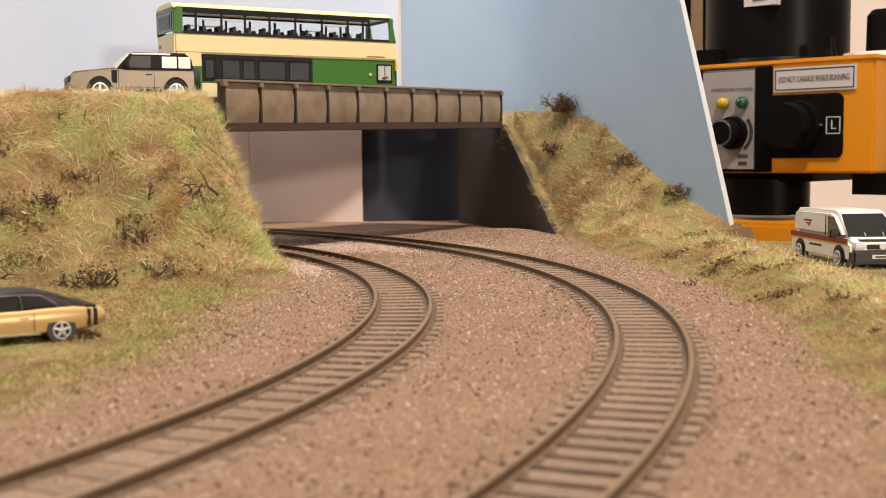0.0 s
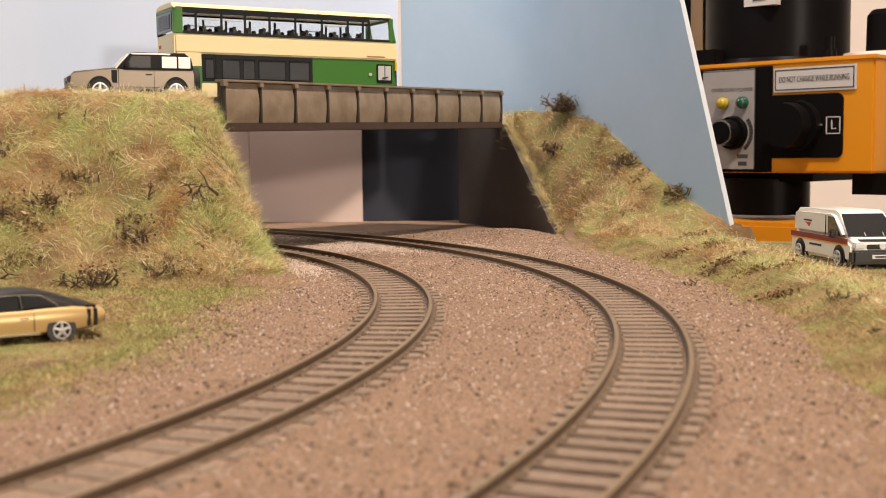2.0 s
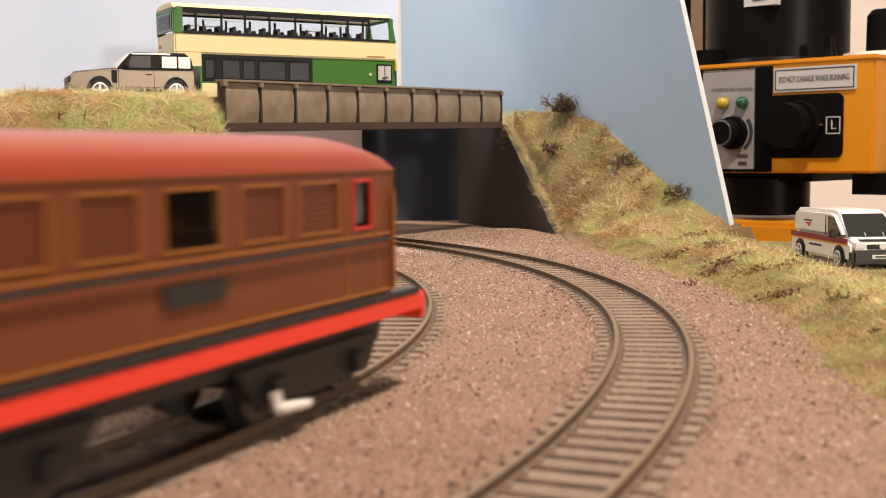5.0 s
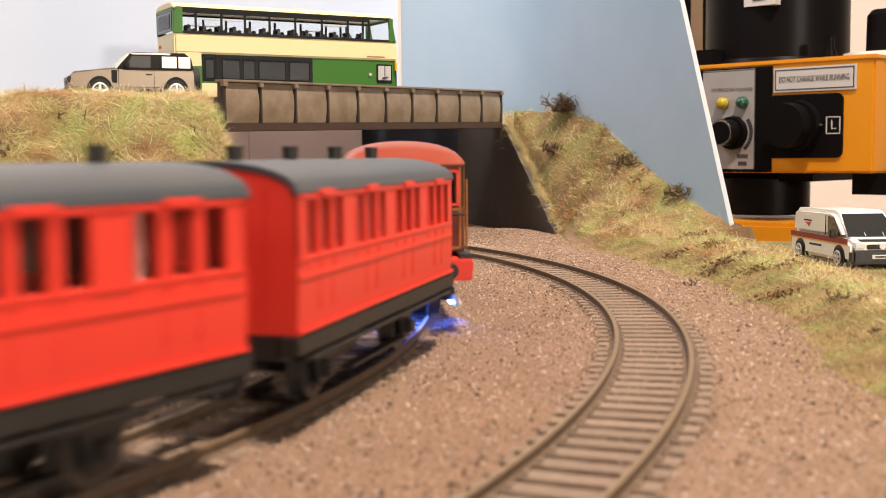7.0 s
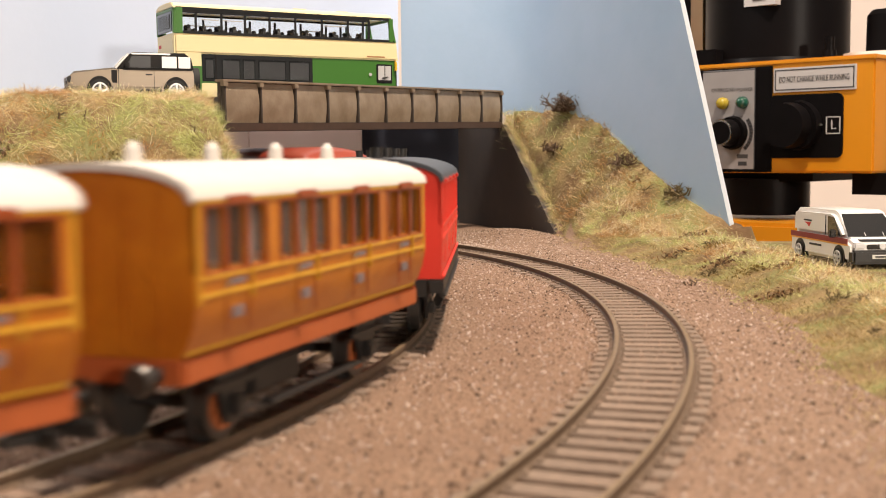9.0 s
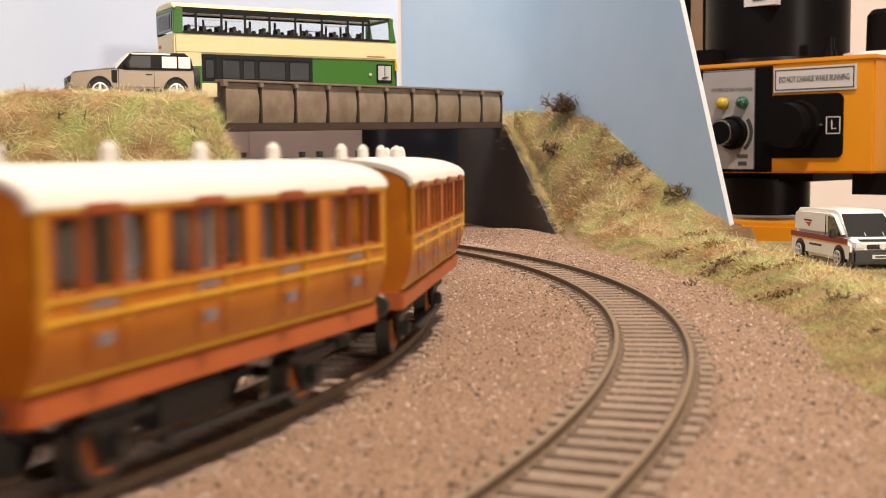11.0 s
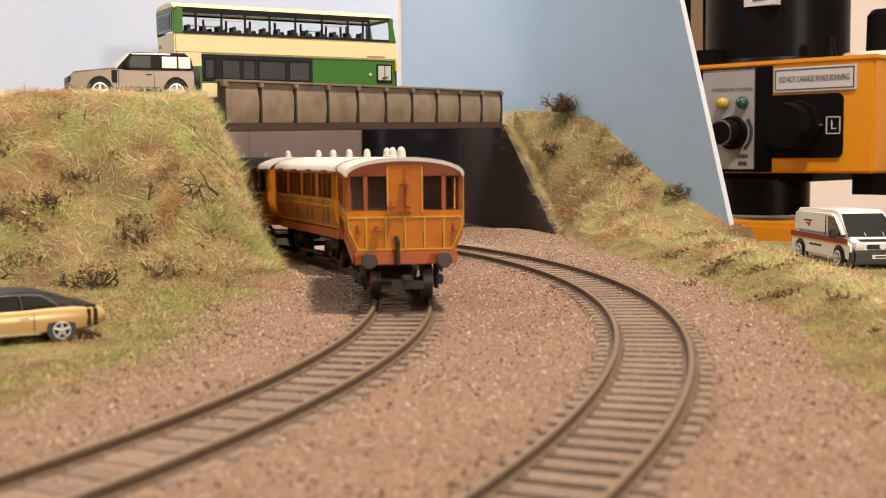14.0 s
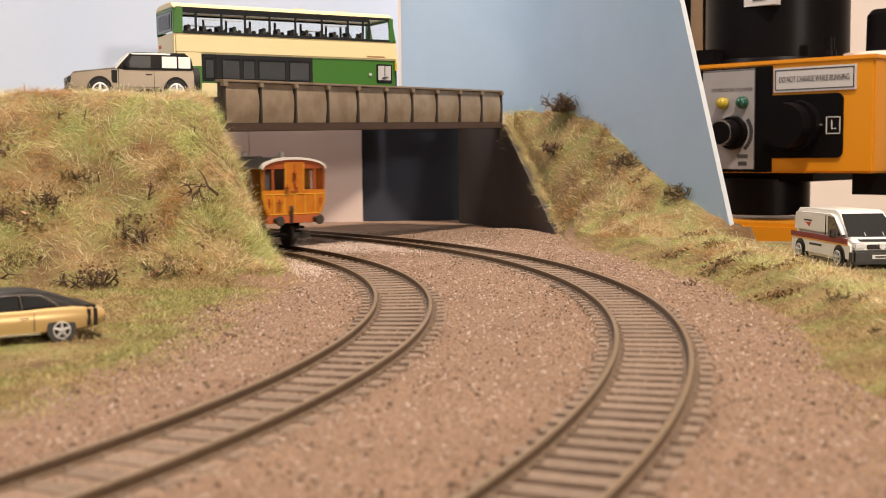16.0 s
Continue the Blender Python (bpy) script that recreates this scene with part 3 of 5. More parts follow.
            part("door_panel", bm, M_TEAK, c)
            part("end_lower_panel", boxed(-w + 0.9, w - 0.9, y - 0.2, y, 23.0, 28.0), M_TEAK, c)
            for x in (-5.4, 0, 5.4):
                part("beading", boxed(x - 0.2, x + 0.2, y - 0.6, y, 29.6, 44.0 if x else 43.4), M_LINING if x else M_TEAK_FRAME, c)
            part("beading", boxed(-2.2, 2.2, y - 0.75, y, 29.3, 29.9), M_TEAK_FRAME, c)
            for x in (-12.2, -6.1, 0, 6.1, 12.2):
                part("beading", boxed(x - 0.2, x + 0.2, y - 0.42, y, 18.2, 28.0), M_LINING, c)
            for z in (17.9, 28.0):
                x = w - 0.6 if z > 20 else w - 3.6
                part("beading", boxed(-x, x, y - 0.42, y, z, z + 0.38), M_LINING, c)
            for q in (-1, 1):
                part("beading", rod(rodded((q * (w - 0.6), y - 0.2, 28.2), (q * (w - 0.7), y - 0.2, 24.6), 0.22, n=6), (q * (w - 0.7), y - 0.2, 24.6), (q * (w - 3.7), y - 0.2, 18.1), 0.22, n=6), M_LINING, c)
            for x, z in ((0, 38.2), (-4.4, 31.2), (-9, 23.8)):
                part("lamp_bracket", box(boxed(x - 1.3, x + 1.3, y - 2.2, y - 0.3, z, z + 0.5, 0.1), x - 0.4, x + 0.4, y - 0.9, y - 0.3, z, z + 1.8), M_TEAK_FRAME, c)
            for x in (-14.9, 15.2):
                part("lamp_bracket", box(boxed(x - 0.3, x + 0.3, y - 0.9, y - 0.2, 23.4, 26.0, 0.1), x - 0.3, x + 0.9, y - 0.9, y - 0.2, 23.4, 24.0), M_TEAK_FRAME, c)
            bm = rod(rodded((0.2, y - 0.9, 31.6), (0.2, y - 0.9, 38.4), 0.22, n=6), (0.2, y - 0.9, 31.8), (1.8, y - 0.9, 31.4), 0.4, n=6)
            part("pipe", rod(bm, (0.2, y - 0.9, 33.2), (0.2, y - 0.9, 34.6), 0.55, 0.35, n=8), M_TEAK_FRAME, c)
            part("brake_hose", rod(rodded((-2.6, y - 1.4, 13.4), (-2.6, y - 1.9, 20.6), 0.8, n=8), (-2.6, y - 1.9, 20.4), (-3.0, y - 1.6, 22.4), 0.95, 0.6, n=8), M_BLACK, c)
        else:
            part("end_wall", prismed(top + [(-w, sill), (w, sill)], "y", y0, y1), skin, c)
            for x in (-12, -6, 0, 6, 12):
                part("end_strip", boxed(x - 0.25, x + 0.25, y0 - 0.2, y1 + 0.2, 18, 43), skin, c)
        if teak:
            part("buffer_beam", boxed(-16, 16, min(e * h, e * (h + 0.8)), max(e * h, e * (h + 0.8)), 13.4, 17.4, 0.2), M_SOLEBAR, c)
            for x in (-11.6, 11.6):
                bm = rodded((x, e * (h + 0.5), 15.0), (x, e * (h + 3.2), 15.0), 1.5, 1.1)
                rod(bm, (x, e * (h + 3.0), 15.0), (x, e * (h + 5.6), 15.0), 0.8)
                bf = part("buffer", bm, M_BLACK, c)
                part("buffer_head", rodded((x, e * (h + 5.4), 15.0), (x, e * (h + 6.1), 15.0), 2.6, 2.2, n=20), M_TYRE_STEEL, bf, "dark steel buffer head")
    # partitions and seats inside
    for k in range(1, 5):
        y = -h + length * k / 5
        part("partition", boxed(-w + 1.3, w - 1.3, y - 0.5, y + 0.5, sill, 40), M_INSIDE, c)
    # roof with an arched section, overhanging a little
    over = [(x * 1.0, z) for x, z in arch(w + 0.4, eaves - 0.5, 46.9, 14)]
    inner = [(x, z - 0.8) for x, z in reversed(arch(w - 0.3, eaves - 0.4, 46.5, 14))]
    part("roof", prismed(over + inner, "y", -h - 0.9, h + 0.9), roof_mat, c)
    tops = (-38, 2, 32) if brake else [-h + length * (k + 0.5) / 4 for k in range(4)]
    for y in tops:
        bm = bmesh.new()
        if teak:
            rod(bm, (0, y, 46), (0, y, 46.9), 2.9, 2.2, 16)
            rod(bm, (0, y, 46.9), (0, y, 49.2), 1.5, 1.3, 16)
            rod(bm, (0, y, 49.2), (0, y, 50.3), 1.3, 0.5, 16)
            part("lamp_top", bm, roof_mat, c)
        else:
            rod(bm, (0, y, 45.8), (0, y, 46.8), 1.9, 1.9, 14)
            rod(bm, (0, y, 46.8), (0, y, 49.6), 1.5, 1.7, 14)
            part("ventilator", bm, M_BLACK, c, "black roof ventilator")
    if brake:
        for y in (-14, 20, 44):
            part("roof_vent", rodded((2, y, 46.2), (2, y, 48.2), 0.8, 0.5, 8), roof_mat, c)
        part("roof_pipe", rod(rodded((-2.5, -24, 47.2), (-2.5, 4, 47.2), 0.4, n=8), (-2.5, -24, 46.2), (-2.5, -24, 47.2), 0.4, n=8), roof_mat, c)
    running_gear(c, 29.0, length, 6.0, M_WHEEL if teak else M_BLACK)
    return c


def bays(starts, width, gap, count=3):
    return [(s + k * (width + gap), s + k * (width + gap) + width) for s in starts for k in range(count)]


TEAK_BAYS = bays([-47.2 + 24.9 * k for k in range(4)], 5.8, 1.1)
RED_BAYS = bays([-50.6 + 27.2 * k for k in range(4)], 4.6, 2.6)
red_1 = coach("passenger_coach", "bright red plastic four-wheel coach with dark grey roof", 110, RED_BAYS, "red")
teak_1 = coach("passenger_coach", "varnished teak four-wheel coach with white roof", 100.5, TEAK_BAYS, "teak")
BRAKE_BAYS = [(-40, -35.6)] + bays([-18.5, 5.5, 29.0], 5.6, 1.2)[:9]
teak_4 = coach("brake_coach", "varnished teak brake coach with windowed end and white roof", 101, BRAKE_BAYS, "teak", brake=True)
red_2 = copy_thing(red_1, Matrix())
teak_2, teak_3 = copy_thing(teak_1, Matrix()), copy_thing(teak_1, Matrix())


def dome_roof(half_w, half_l, low, high, end):
    """A roof that curves down to its sides and to both ends."""
    nx, ny = 14, 40
    verts, faces = [], []
    for j in range(ny + 1):
        y = -half_l + 2 * half_l * j / ny
        over = max(0.0, abs(y) - (half_l - end)) / end
        drop = math.sqrt(max(0.0, 1 - over ** 2.4))
        for i in range(nx + 1):
            a = math.pi * i / nx
            verts.append((half_w * math.cos(a), y, low + (high - low) * drop * math.sin(a) ** 0.75))
    w = nx + 1
    for j in range(ny):
        for i in range(nx):
            faces.append((j * w + i, j * w + i + 1, (j + 1) * w + i + 1, (j + 1) * w + i))
    faces += [tuple(range(nx, -1, -1)), tuple(ny * w + i for i in range(nx + 1))]
    return verts, faces


def build_loco():
    c = thing("electric_locomotive", "maroon box-cab electric model locomotive with buff lining", "locomotive")
    h, w = 68.0, 17.2
    part("body", boxed(-w + 0.3, w - 0.3, -h, h, 19.5, 33.0, 0.8), M_MAROON, c)
    for e in (-1, 1):
        part("side_panel", boxed(min(e * (w - 0.4), e * w), max(e * (w - 0.4), e * w), -h + 0.4, h - 0.4, 19.7, 33.0, 0.15), M_LOCO_SIDE, c, "warm brown side panelling")
    for e in (-1, 1):
        x0, x1 = min(e * (w - 1.2), e * w), max(e * (w - 1.2), e * w)
        bm = boxed(x0, x1, -h, h, 42.6, 45.0)
        spans = [(-58, -51), (-45, -31), (-26, -13), (-7, 7), (13, 26), (31, 45), (51, 58)]
        edges = [-h] + [v for s in spans for v in s] + [h]
        for a, b in zip(edges[0::2], edges[1::2]):
            box(bm, x0, x1, a, b, 33, 42.6)
        part("upper_side", bm, M_LOCO_SIDE, c)
        o0, o1 = min(e * w, e * (w + 0.3)), max(e * w, e * (w + 0.3))
        for n, (a, b) in enumerate(spans):
            if n in (0, 6, 3):
                part("window_pane", boxed(min(e * (w - 0.8), e * (w - 0.5)), max(e * (w - 0.8), e * (w - 0.5)), a, b, 33, 42.6), M_SMOKE, c)
            else:
                lv = part("louvre_panel", boxed(min(e * (w - 0.9), e * (w - 0.6)), max(e * (w - 0.9), e * (w - 0.6)), a, b, 33, 42.6), M_LOCO_SIDE, c)
                for k in range(8):
                    z = 33.8 + k * 1.05
                    part("louvre", boxed(min(e * (w - 0.7), e * (w - 0.1)), max(e * (w - 0.7), e * (w - 0.1)), a + 0.6, b - 0.6, z, z + 0.5), M_LOCO_SIDE, lv)
            bm = bmesh.new()
            for q in ((a - 0.3, a + 0.1, 33, 42.8), (b - 0.1, b + 0.3, 33, 42.8), (a - 0.3, b + 0.3, 42.5, 42.9), (a - 0.3, b + 0.3, 33.2, 33.6)):
                box(bm, o0 - e * 0.1, o1, *q)
            part("window_frame", bm, M_RED if n in (0, 6) else M_BUFF, c)
        for z in (20.2, 31.6):
            part("lining", boxed(o0, o1, -h + 1, h - 1, z, z + 0.4), M_BUFF, c)
        part("handrail", rodded((e * (w + 0.8), -h + 3, 30.6), (e * (w + 0.8), h - 3, 30.6), 0.35, n=8), M_BLACK, c)
        for y in (-66.8, -60.2, -48, 48, 60.2, 66.8):
            part("lining", boxed(o0, o1, y - 0.2, y + 0.2, 20.4, 44), M_BUFF, c)
        part("name_plate", boxed(o0, o1 + 0.2 if e > 0 else o1, -8, 8, 25, 28.5), M_BLACK, c, "dark plate with a pale block")
        part("running_plate", boxed(min(e * 12, e * 18.6), max(e * 12, e * 18.6), -79, 79, 14.6, 18.2, 0.3), M_RED, c, "red side frame")
        part("step_plate", boxed(min(e * 15, e * 18.8), max(e * 15, e * 18.8), -77, 77, 18.2, 19.5, 0.2), M_BLACK, c)
    for e in (-1, 1):
        y0, y1 = min(e * (h - 1.2), e * h), max(e * (h - 1.2), e * h)
        bm = boxed(-w, w, y0, y1, 42.4, 45)
        for a, b in ((-w, -15), (-5.6, 5.6), (15, w)):
            box(bm, a, b, y0, y1, 33, 42.4)
        part("cab_front", bm, M_MAROON, c)
        for a in (-15, 5.6):
            part("window_pane", boxed(a, a + 9.4, y0 + 0.4, y1 - 0.4, 33, 42.4), M_SMOKE, c)
            bm = bmesh.new()
            yo0, yo1 = min(e * h, e * (h + 0.4)), max(e * h, e * (h + 0.4))
            for q in ((a - 0.8, a, 33, 43.2), (a + 9.4, a + 10.2, 33, 43.2), (a - 0.8, a + 10.2, 42.4, 43.2), (a - 0.8, a + 10.2, 32.8, 33.6)):
                box(bm, q[0], q[1], yo0, yo1, q[2], q[3])
            part("window_frame", bm, M_RED, c)
        for z in (20.2, 31.4):
            part("lining", boxed(-w + 0.6, w - 0.6, min(e * h, e * (h + 0.3)), max(e * h, e * (h + 0.3)), z, z + 0.7), M_BUFF, c)
        for x in (-16, -5, 5, 16):
            part("lining", boxed(x - 0.35, x + 0.35, min(e * h, e * (h + 0.3)), max(e * h, e * (h + 0.3)), 20.2, 44), M_BUFF, c)
        for x in (-10.5, 10.5):
            part("marker_lamp", rodded((x, e * h, 27), (x, e * (h + 1.6), 27), 1.5, 1.3, 14), M_BLACK, c)
        for q in (-1, 1):
            part("handrail", rodded((q * (w + 0.9), e * (h - 1.5), 20.5), (q * (w + 0.9), e * (h - 1.5), 40.5), 0.35, n=8), M_BUFF, c)
        part("handrail", rodded((-w, e * (h + 0.8), 30.4), (w, e * (h + 0.8), 30.4), 0.35, n=8), M_BLACK, c)
        part("buffer_beam", boxed(-18.2, 18.2, min(e * 79, e * 81), max(e * 79, e * 81), 12.4, 18.4, 0.4), M_RED, c, "red buffer beam")
        for x in (-11.6, 11.6):
            bm = rodded((x, e * 80, 15.6), (x, e * 83, 15.6), 2.0, 1.6)
            rod(bm, (x, e * 83, 15.6), (x, e * 85, 15.6), 0.9)
            rod(bm, (x, e * 85, 15.6), (x, e * 85.8, 15.6), 2.3, 2.1, 20)
            part("buffer", bm, M_BLACK, c)
        part("coupling", box(boxed(-1.2, 1.2, min(e * 76, e * 84), max(e * 76, e * 84), 7, 8.6, 0.2), -5, 5, min(e * 83, e * 84.2), max(e * 83, e * 84.2), 6.2, 8.8, 0.3), M_BLACK, c)
        part("brake_hose", rodded((4, e * 78, 11), (4, e * 78.5, 22), 0.9, n=8), M_BLACK, c)
    verts, faces = dome_roof(w + 0.4, h + 0.6, 44.8, 51.8, 20)
    part("roof_band", boxed(-w - 0.3, w + 0.3, -h - 0.3, h + 0.3, 44.4, 45.0, 0.2), M_BUFF, c)
    mesh_part("roof", verts, faces, M_MAROON_ROOF, c, smooth=True)
    part("underframe", boxed(-11, 11, -74, 74, 9.5, 15.5, 0.5), M_BLACK, c)
    for q in (-1, 1):
        for y in (q * 43 - 15, q * 43 + 15):
            wheelset(c, y, 6.4, M_BLACK)
        for e in (-1, 1):
            bm = prismed([(q * 43 - 26, 11), (q * 43 + 26, 11), (q * 43 + 22, 5), (q * 43 + 6, 3), (q * 43 - 6, 3), (q * 43 - 22, 5)], "x", min(e * 11.3, e * 13), max(e * 11.3, e * 13), 0.3)
            for y in (q * 43 - 15, q * 43 + 15):
                box(bm, min(e * 12.5, e * 15), max(e * 12.5, e * 15), y - 2.4, y + 2.4, 4.4, 8.6, 0.4)
            bg = part("bogie_frame", bm, M_BLACK, c)
            shoe = rodded((e * 16, q * 43 - 18, 3.4), (e * 16, q * 43 - 8, 2.4), 1.2, 0.9)
            rod(shoe, (e * 15, q * 43 - 18, 6.5), (e * 16, q * 43 - 18, 3.2), 1.1, 1.0)
            part("pickup_shoe", shoe, M_WHITE_ROOF, bg, "pale grey pickup shoe")
    part("spark_lamp", boxed(-6, 6, -66, -62, 4.6, 5.0), M_SPARK, c, "glowing blue spark lamp")
    part("spark_lamp", boxed(13.4, 14.6, -62, -54, 3.6, 4.0), M_SPARK, c, "glowing blue spark lamp")
    return c


loco = build_loco()

# ---- road vehicles ----
M_CREAM = material("cream_paint", (0.80, 0.69, 0.40), 0.35, second=(0.77, 0.66, 0.38), grain=50, amount=0.4, coat=0.2)
M_GREEN = material("green_paint", (0.045, 0.16, 0.022), 0.35, second=(0.04, 0.145, 0.02), grain=50, amount=0.4, coat=0.2)
M_TINT = material("dark_bus_window", (0.02, 0.022, 0.024), 0.15, second=(0.03, 0.03, 0.032), grain=60, amount=0.5, coat=0.5)
M_PANEL_GREY = material("grey_bar", (0.4, 0.4, 0.4), 0.5, grain=100, amount=0.3)
M_SEAT = material("grey_seat", (0.055, 0.055, 0.06), 0.8, grain=200, amount=0.4)
M_RUBBER = material("tyre_rubber", (0.018, 0.018, 0.018), 0.75, grain=300, amount=0.4)
M_RIM = material("silver_rim", (0.62, 0.62, 0.63), 0.35, 0.35, grain=300, amount=0.2)
M_GOLDSAND = material("sand_metallic_paint", (0.19, 0.15, 0.105), 0.34, 0.35, second=(0.165, 0.13, 0.09), grain=60, amount=0.4, coat=0.4)
M_GOLD = material("gold_metallic_paint", (0.62, 0.43, 0.19), 0.3, 0.3, second=(0.58, 0.40, 0.175), grain=60, amount=0.4, coat=0.6)
M_VANWHITE = material("white_van_paint", (0.76, 0.75, 0.73), 0.3, second=(0.73, 0.72, 0.70), grain=50, amount=0.3, coat=0.4)
M_BAND = material("maroon_stripe", (0.22, 0.02, 0.03), 0.4, grain=100, amount=0.3)
M_ORANGE_STRIPE = material("orange_stripe", (0.72, 0.33, 0.06), 0.4, grain=100, amount=0.3)
M_YELLOW = material("yellow_plastic", (0.75, 0.50, 0.03), 0.4, grain=100, amount=0.3)
M_BLACKPAINT = material("black_gloss_paint", (0.015, 0.015, 0.016), 0.2, grain=60, amount=0.4, coat=0.5)
M_LAMPRED = material("red_lens", (0.25, 0.015, 0.01), 0.2, grain=100, amount=0.3)
M_INK = material("dark_ink", (0.03, 0.03, 0.035), 0.6, grain=400, amount=0.3)
M_REDINK = material("red_ink", (0.6, 0.05, 0.04), 0.5, grain=400, amount=0.3)


def road_wheel(parent, x, y, z, r, width, side, spokes=5):
    """A tyre with a spoked rim; its axle lies along y, its face to the given side."""
    w = part("wheel", rodded((0, -width / 2, 0), (0, width / 2, 0), r, n=28), M_RUBBER, parent, m=mm(x, y, z))
    f = side * width / 2
    bm = rodded((0, f, 0), (0, f + side * 0.12, 0), r * 0.72, n=24)
    part("rim_back", bm, M_BLACKPAINT, w)
    bm = bmesh.new()
    for k in range(spokes):
        a = 2 * math.pi * k / spokes + 0.3
        rod(bm, (0, f + side * 0.3, 0), (r * 0.66 * math.cos(a), f + side * 0.2, r * 0.66 * math.sin(a)), r * 0.15, r * 0.10, 6)
    for k in range(24):
        a, b = 2 * math.pi * k / 24, 2 * math.pi * (k + 1) / 24
        rod(bm, (r * 0.68 * math.cos(a), f + side * 0.2, r * 0.68 * math.sin(a)), (r * 0.68 * math.cos(b), f + side * 0.2, r * 0.68 * math.sin(b)), r * 0.07, n=6)
    rod(bm, (0, f, 0), (0, f + side * 0.5, 0), r * 0.18)
    part("rim", bm, M_RIM, w, "silver spoked rim")
    return w


def build_bus():
    c = thing("double_decker_bus", "green and cream double-decker model bus parked on the road", "bus", mm(-148, 650, 75.8, 0, 0, 30))
    L, W = 134.0, 33.0
    part("lower_body", boxed(0.3, L + 5.6, 0.3, W - 0.3, 4, 29.6, 1.2), M_GREEN, c)
    part("cream_band", prismed([(0, 29.4), (L + 6.6, 29.4), (L + 5.4, 40.6), (0, 40.6)], "y", 0, W, 1.0), M_CREAM, c, "cream band between the decks")
    part("rear_panel", boxed(-0.25, 4, 1.5, W - 1.5, 5, 40, 1.0), M_CREAM, c)
    part("side_panel", boxed(1.2, 15.2, -0.15, 2, 22.5, 30), M_CREAM, c)
    part("side_panel", boxed(15.2, 24.0, -0.15, 2, 4.5, 13.2), M_CREAM, c)
    part("skirt_line", boxed(3, 26, -0.3, 1, 3.4, 4.3), M_WHITE_ROOF, c)
    # upper deck: posts, panes, roof
    posts = [(1.2, 5.0), (L + 0.4, L + 3.0)]
    for y0, y1, side in ((0.1, 1.1, -1), (W - 1.1, W - 0.1, 1)):
        bm = boxed(1.2, L + 3.4, y0, y1, 40.4, 41.9)
        box(bm, 1.2, L + 1.6, y0, y1, 53.4, 55.0)
        part("upper_side", bm, M_TINT, c, "black window surround")
        bm = bmesh.new()
        for a, b in posts:
            box(bm, a, b, y0 - 0.05, y1 + 0.05, 40.6, 54.6)
        part("end_post", bm, M_GREEN, c)
        for x in (12, 27, 41, 56, 72, 89, 106, 116, 120):
            part("window_post", boxed(x, x + 1.3, y0 + 0.2, y1 - 0.2, 41.6, 52.6), M_TINT, c, "black window post")
        for a, b in ((16, 26), (28.5, 40), (90, 105)):
            part("window_bar", boxed(a, b, y0 + 0.3, y1 - 0.3, 48.2, 48.7), M_PANEL_GREY, c)
        if side < 0:
            part("window_header", boxed(5, L - 13, y0 + 0.2, y1 - 0.2, 51.8, 53.5), M_TINT, c, "black window header")
        part("window_pane", boxed(4.6, L + 0.8, min(y0 + 0.35, y0 + 0.6), y0 + 0.6, 41.8, 53.4), M_GLASS, c)
    for n in range(13):
        x = 9 + n * 9.0
        for y in (3.5, 19.5):
            bm = boxed(x, x + 2.0, y, y + 9.5, 40.6, 44.6, 0.8)
            for k in (2.2, 7.2):
                bmesh.ops.create_uvsphere(bm, u_segments=10, v_segments=6, radius=1.3, matrix=Matrix.Translation((x + 1, y + k, 44.8)))
            box(bm, x + 2, x + 5.5, y, y + 9.5, 40.6, 42.4, 0.5)
            part("seat", bm, M_SEAT, c)
    part("rear_window", boxed(-0.5, 0.6, 3.0, W - 3.0, 41.6, 52.8, 0.4), M_TINT, c)
    bm = bmesh.new()
    for q in ((-0.3, 1.6, 0.3, 3.0), (-0.3, 1.6, W - 3.0, W - 0.3)):
        box(bm, *q, 40.4, 54.6, 0.4)
    box(bm, -0.3, 1.6, 0.3, W - 0.3, 52.6, 54.8, 0.4)
    part("rear_corner", bm, M_GREEN, c)
    part("rear_glass", boxed(-0.75, -0.4, 6, W - 6, 43.4, 51.2, 0.1), M_GLASS, c)
    part("rear_grille", boxed(-0.7, 0, 2.5, W - 2.5, 25, 29.4, 0.3), M_BLACK, c)
    part("rear_mark", boxed(-0.45, 0, 24, 28, 33.6, 35.4), M_REDINK, c, "red lettering block")
    for y in (0.2, W - 3.0):
        part("front_corner", prismed([(L + 2.2, 40.4), (L + 5.2, 40.4), (L + 2.4, 55), (L + 0.2, 55)], "y", y, y + 2.8, 0.5), M_GREEN, c)
    part("front_rail", boxed(L + 2.6, L + 5.0, 2.8, W - 2.8, 40.4, 42.2, 0.4), M_GREEN, c)
    part("front_rail", boxed(L + 0.4, L + 2.4, 2.8, W - 2.8, 53.0, 55, 0.4), M_GREEN, c)
    part("front_pane", prismed([(L + 3.8, 41.8), (L + 4.2, 41.8), (L + 2.0, 53.4), (L + 1.6, 53.4)], "y", 2.9, W - 2.9), M_GLASS, c)
    out = [(0.2, 54.4), (W - 0.2, 54.4), (W - 0.6, 55.6), (W - 2.4, 57.0), (W - 6, 57.8), (W / 2, 58.1), (6, 57.8), (2.4, 57.0), (0.6, 55.6)]
    part("roof", prismed(out, "x", -0.4, L + 2.2, 0.5), M_CREAM, c)
    part("roof_pod", boxed(76, 84, 10, 22, 57.8, 59.0, 0.4), M_CREAM, c)
    part("roof_pod", boxed(104, 112, 10, 22, 57.8, 58.8, 0.4), M_CREAM, c)
    # lower deck windows on the offside
    part("lower_window_band", boxed(15.6, 83.0, -0.2, 1, 14.2, 29.2, 0.3), M_TINT, c, "black glazed lower window band")
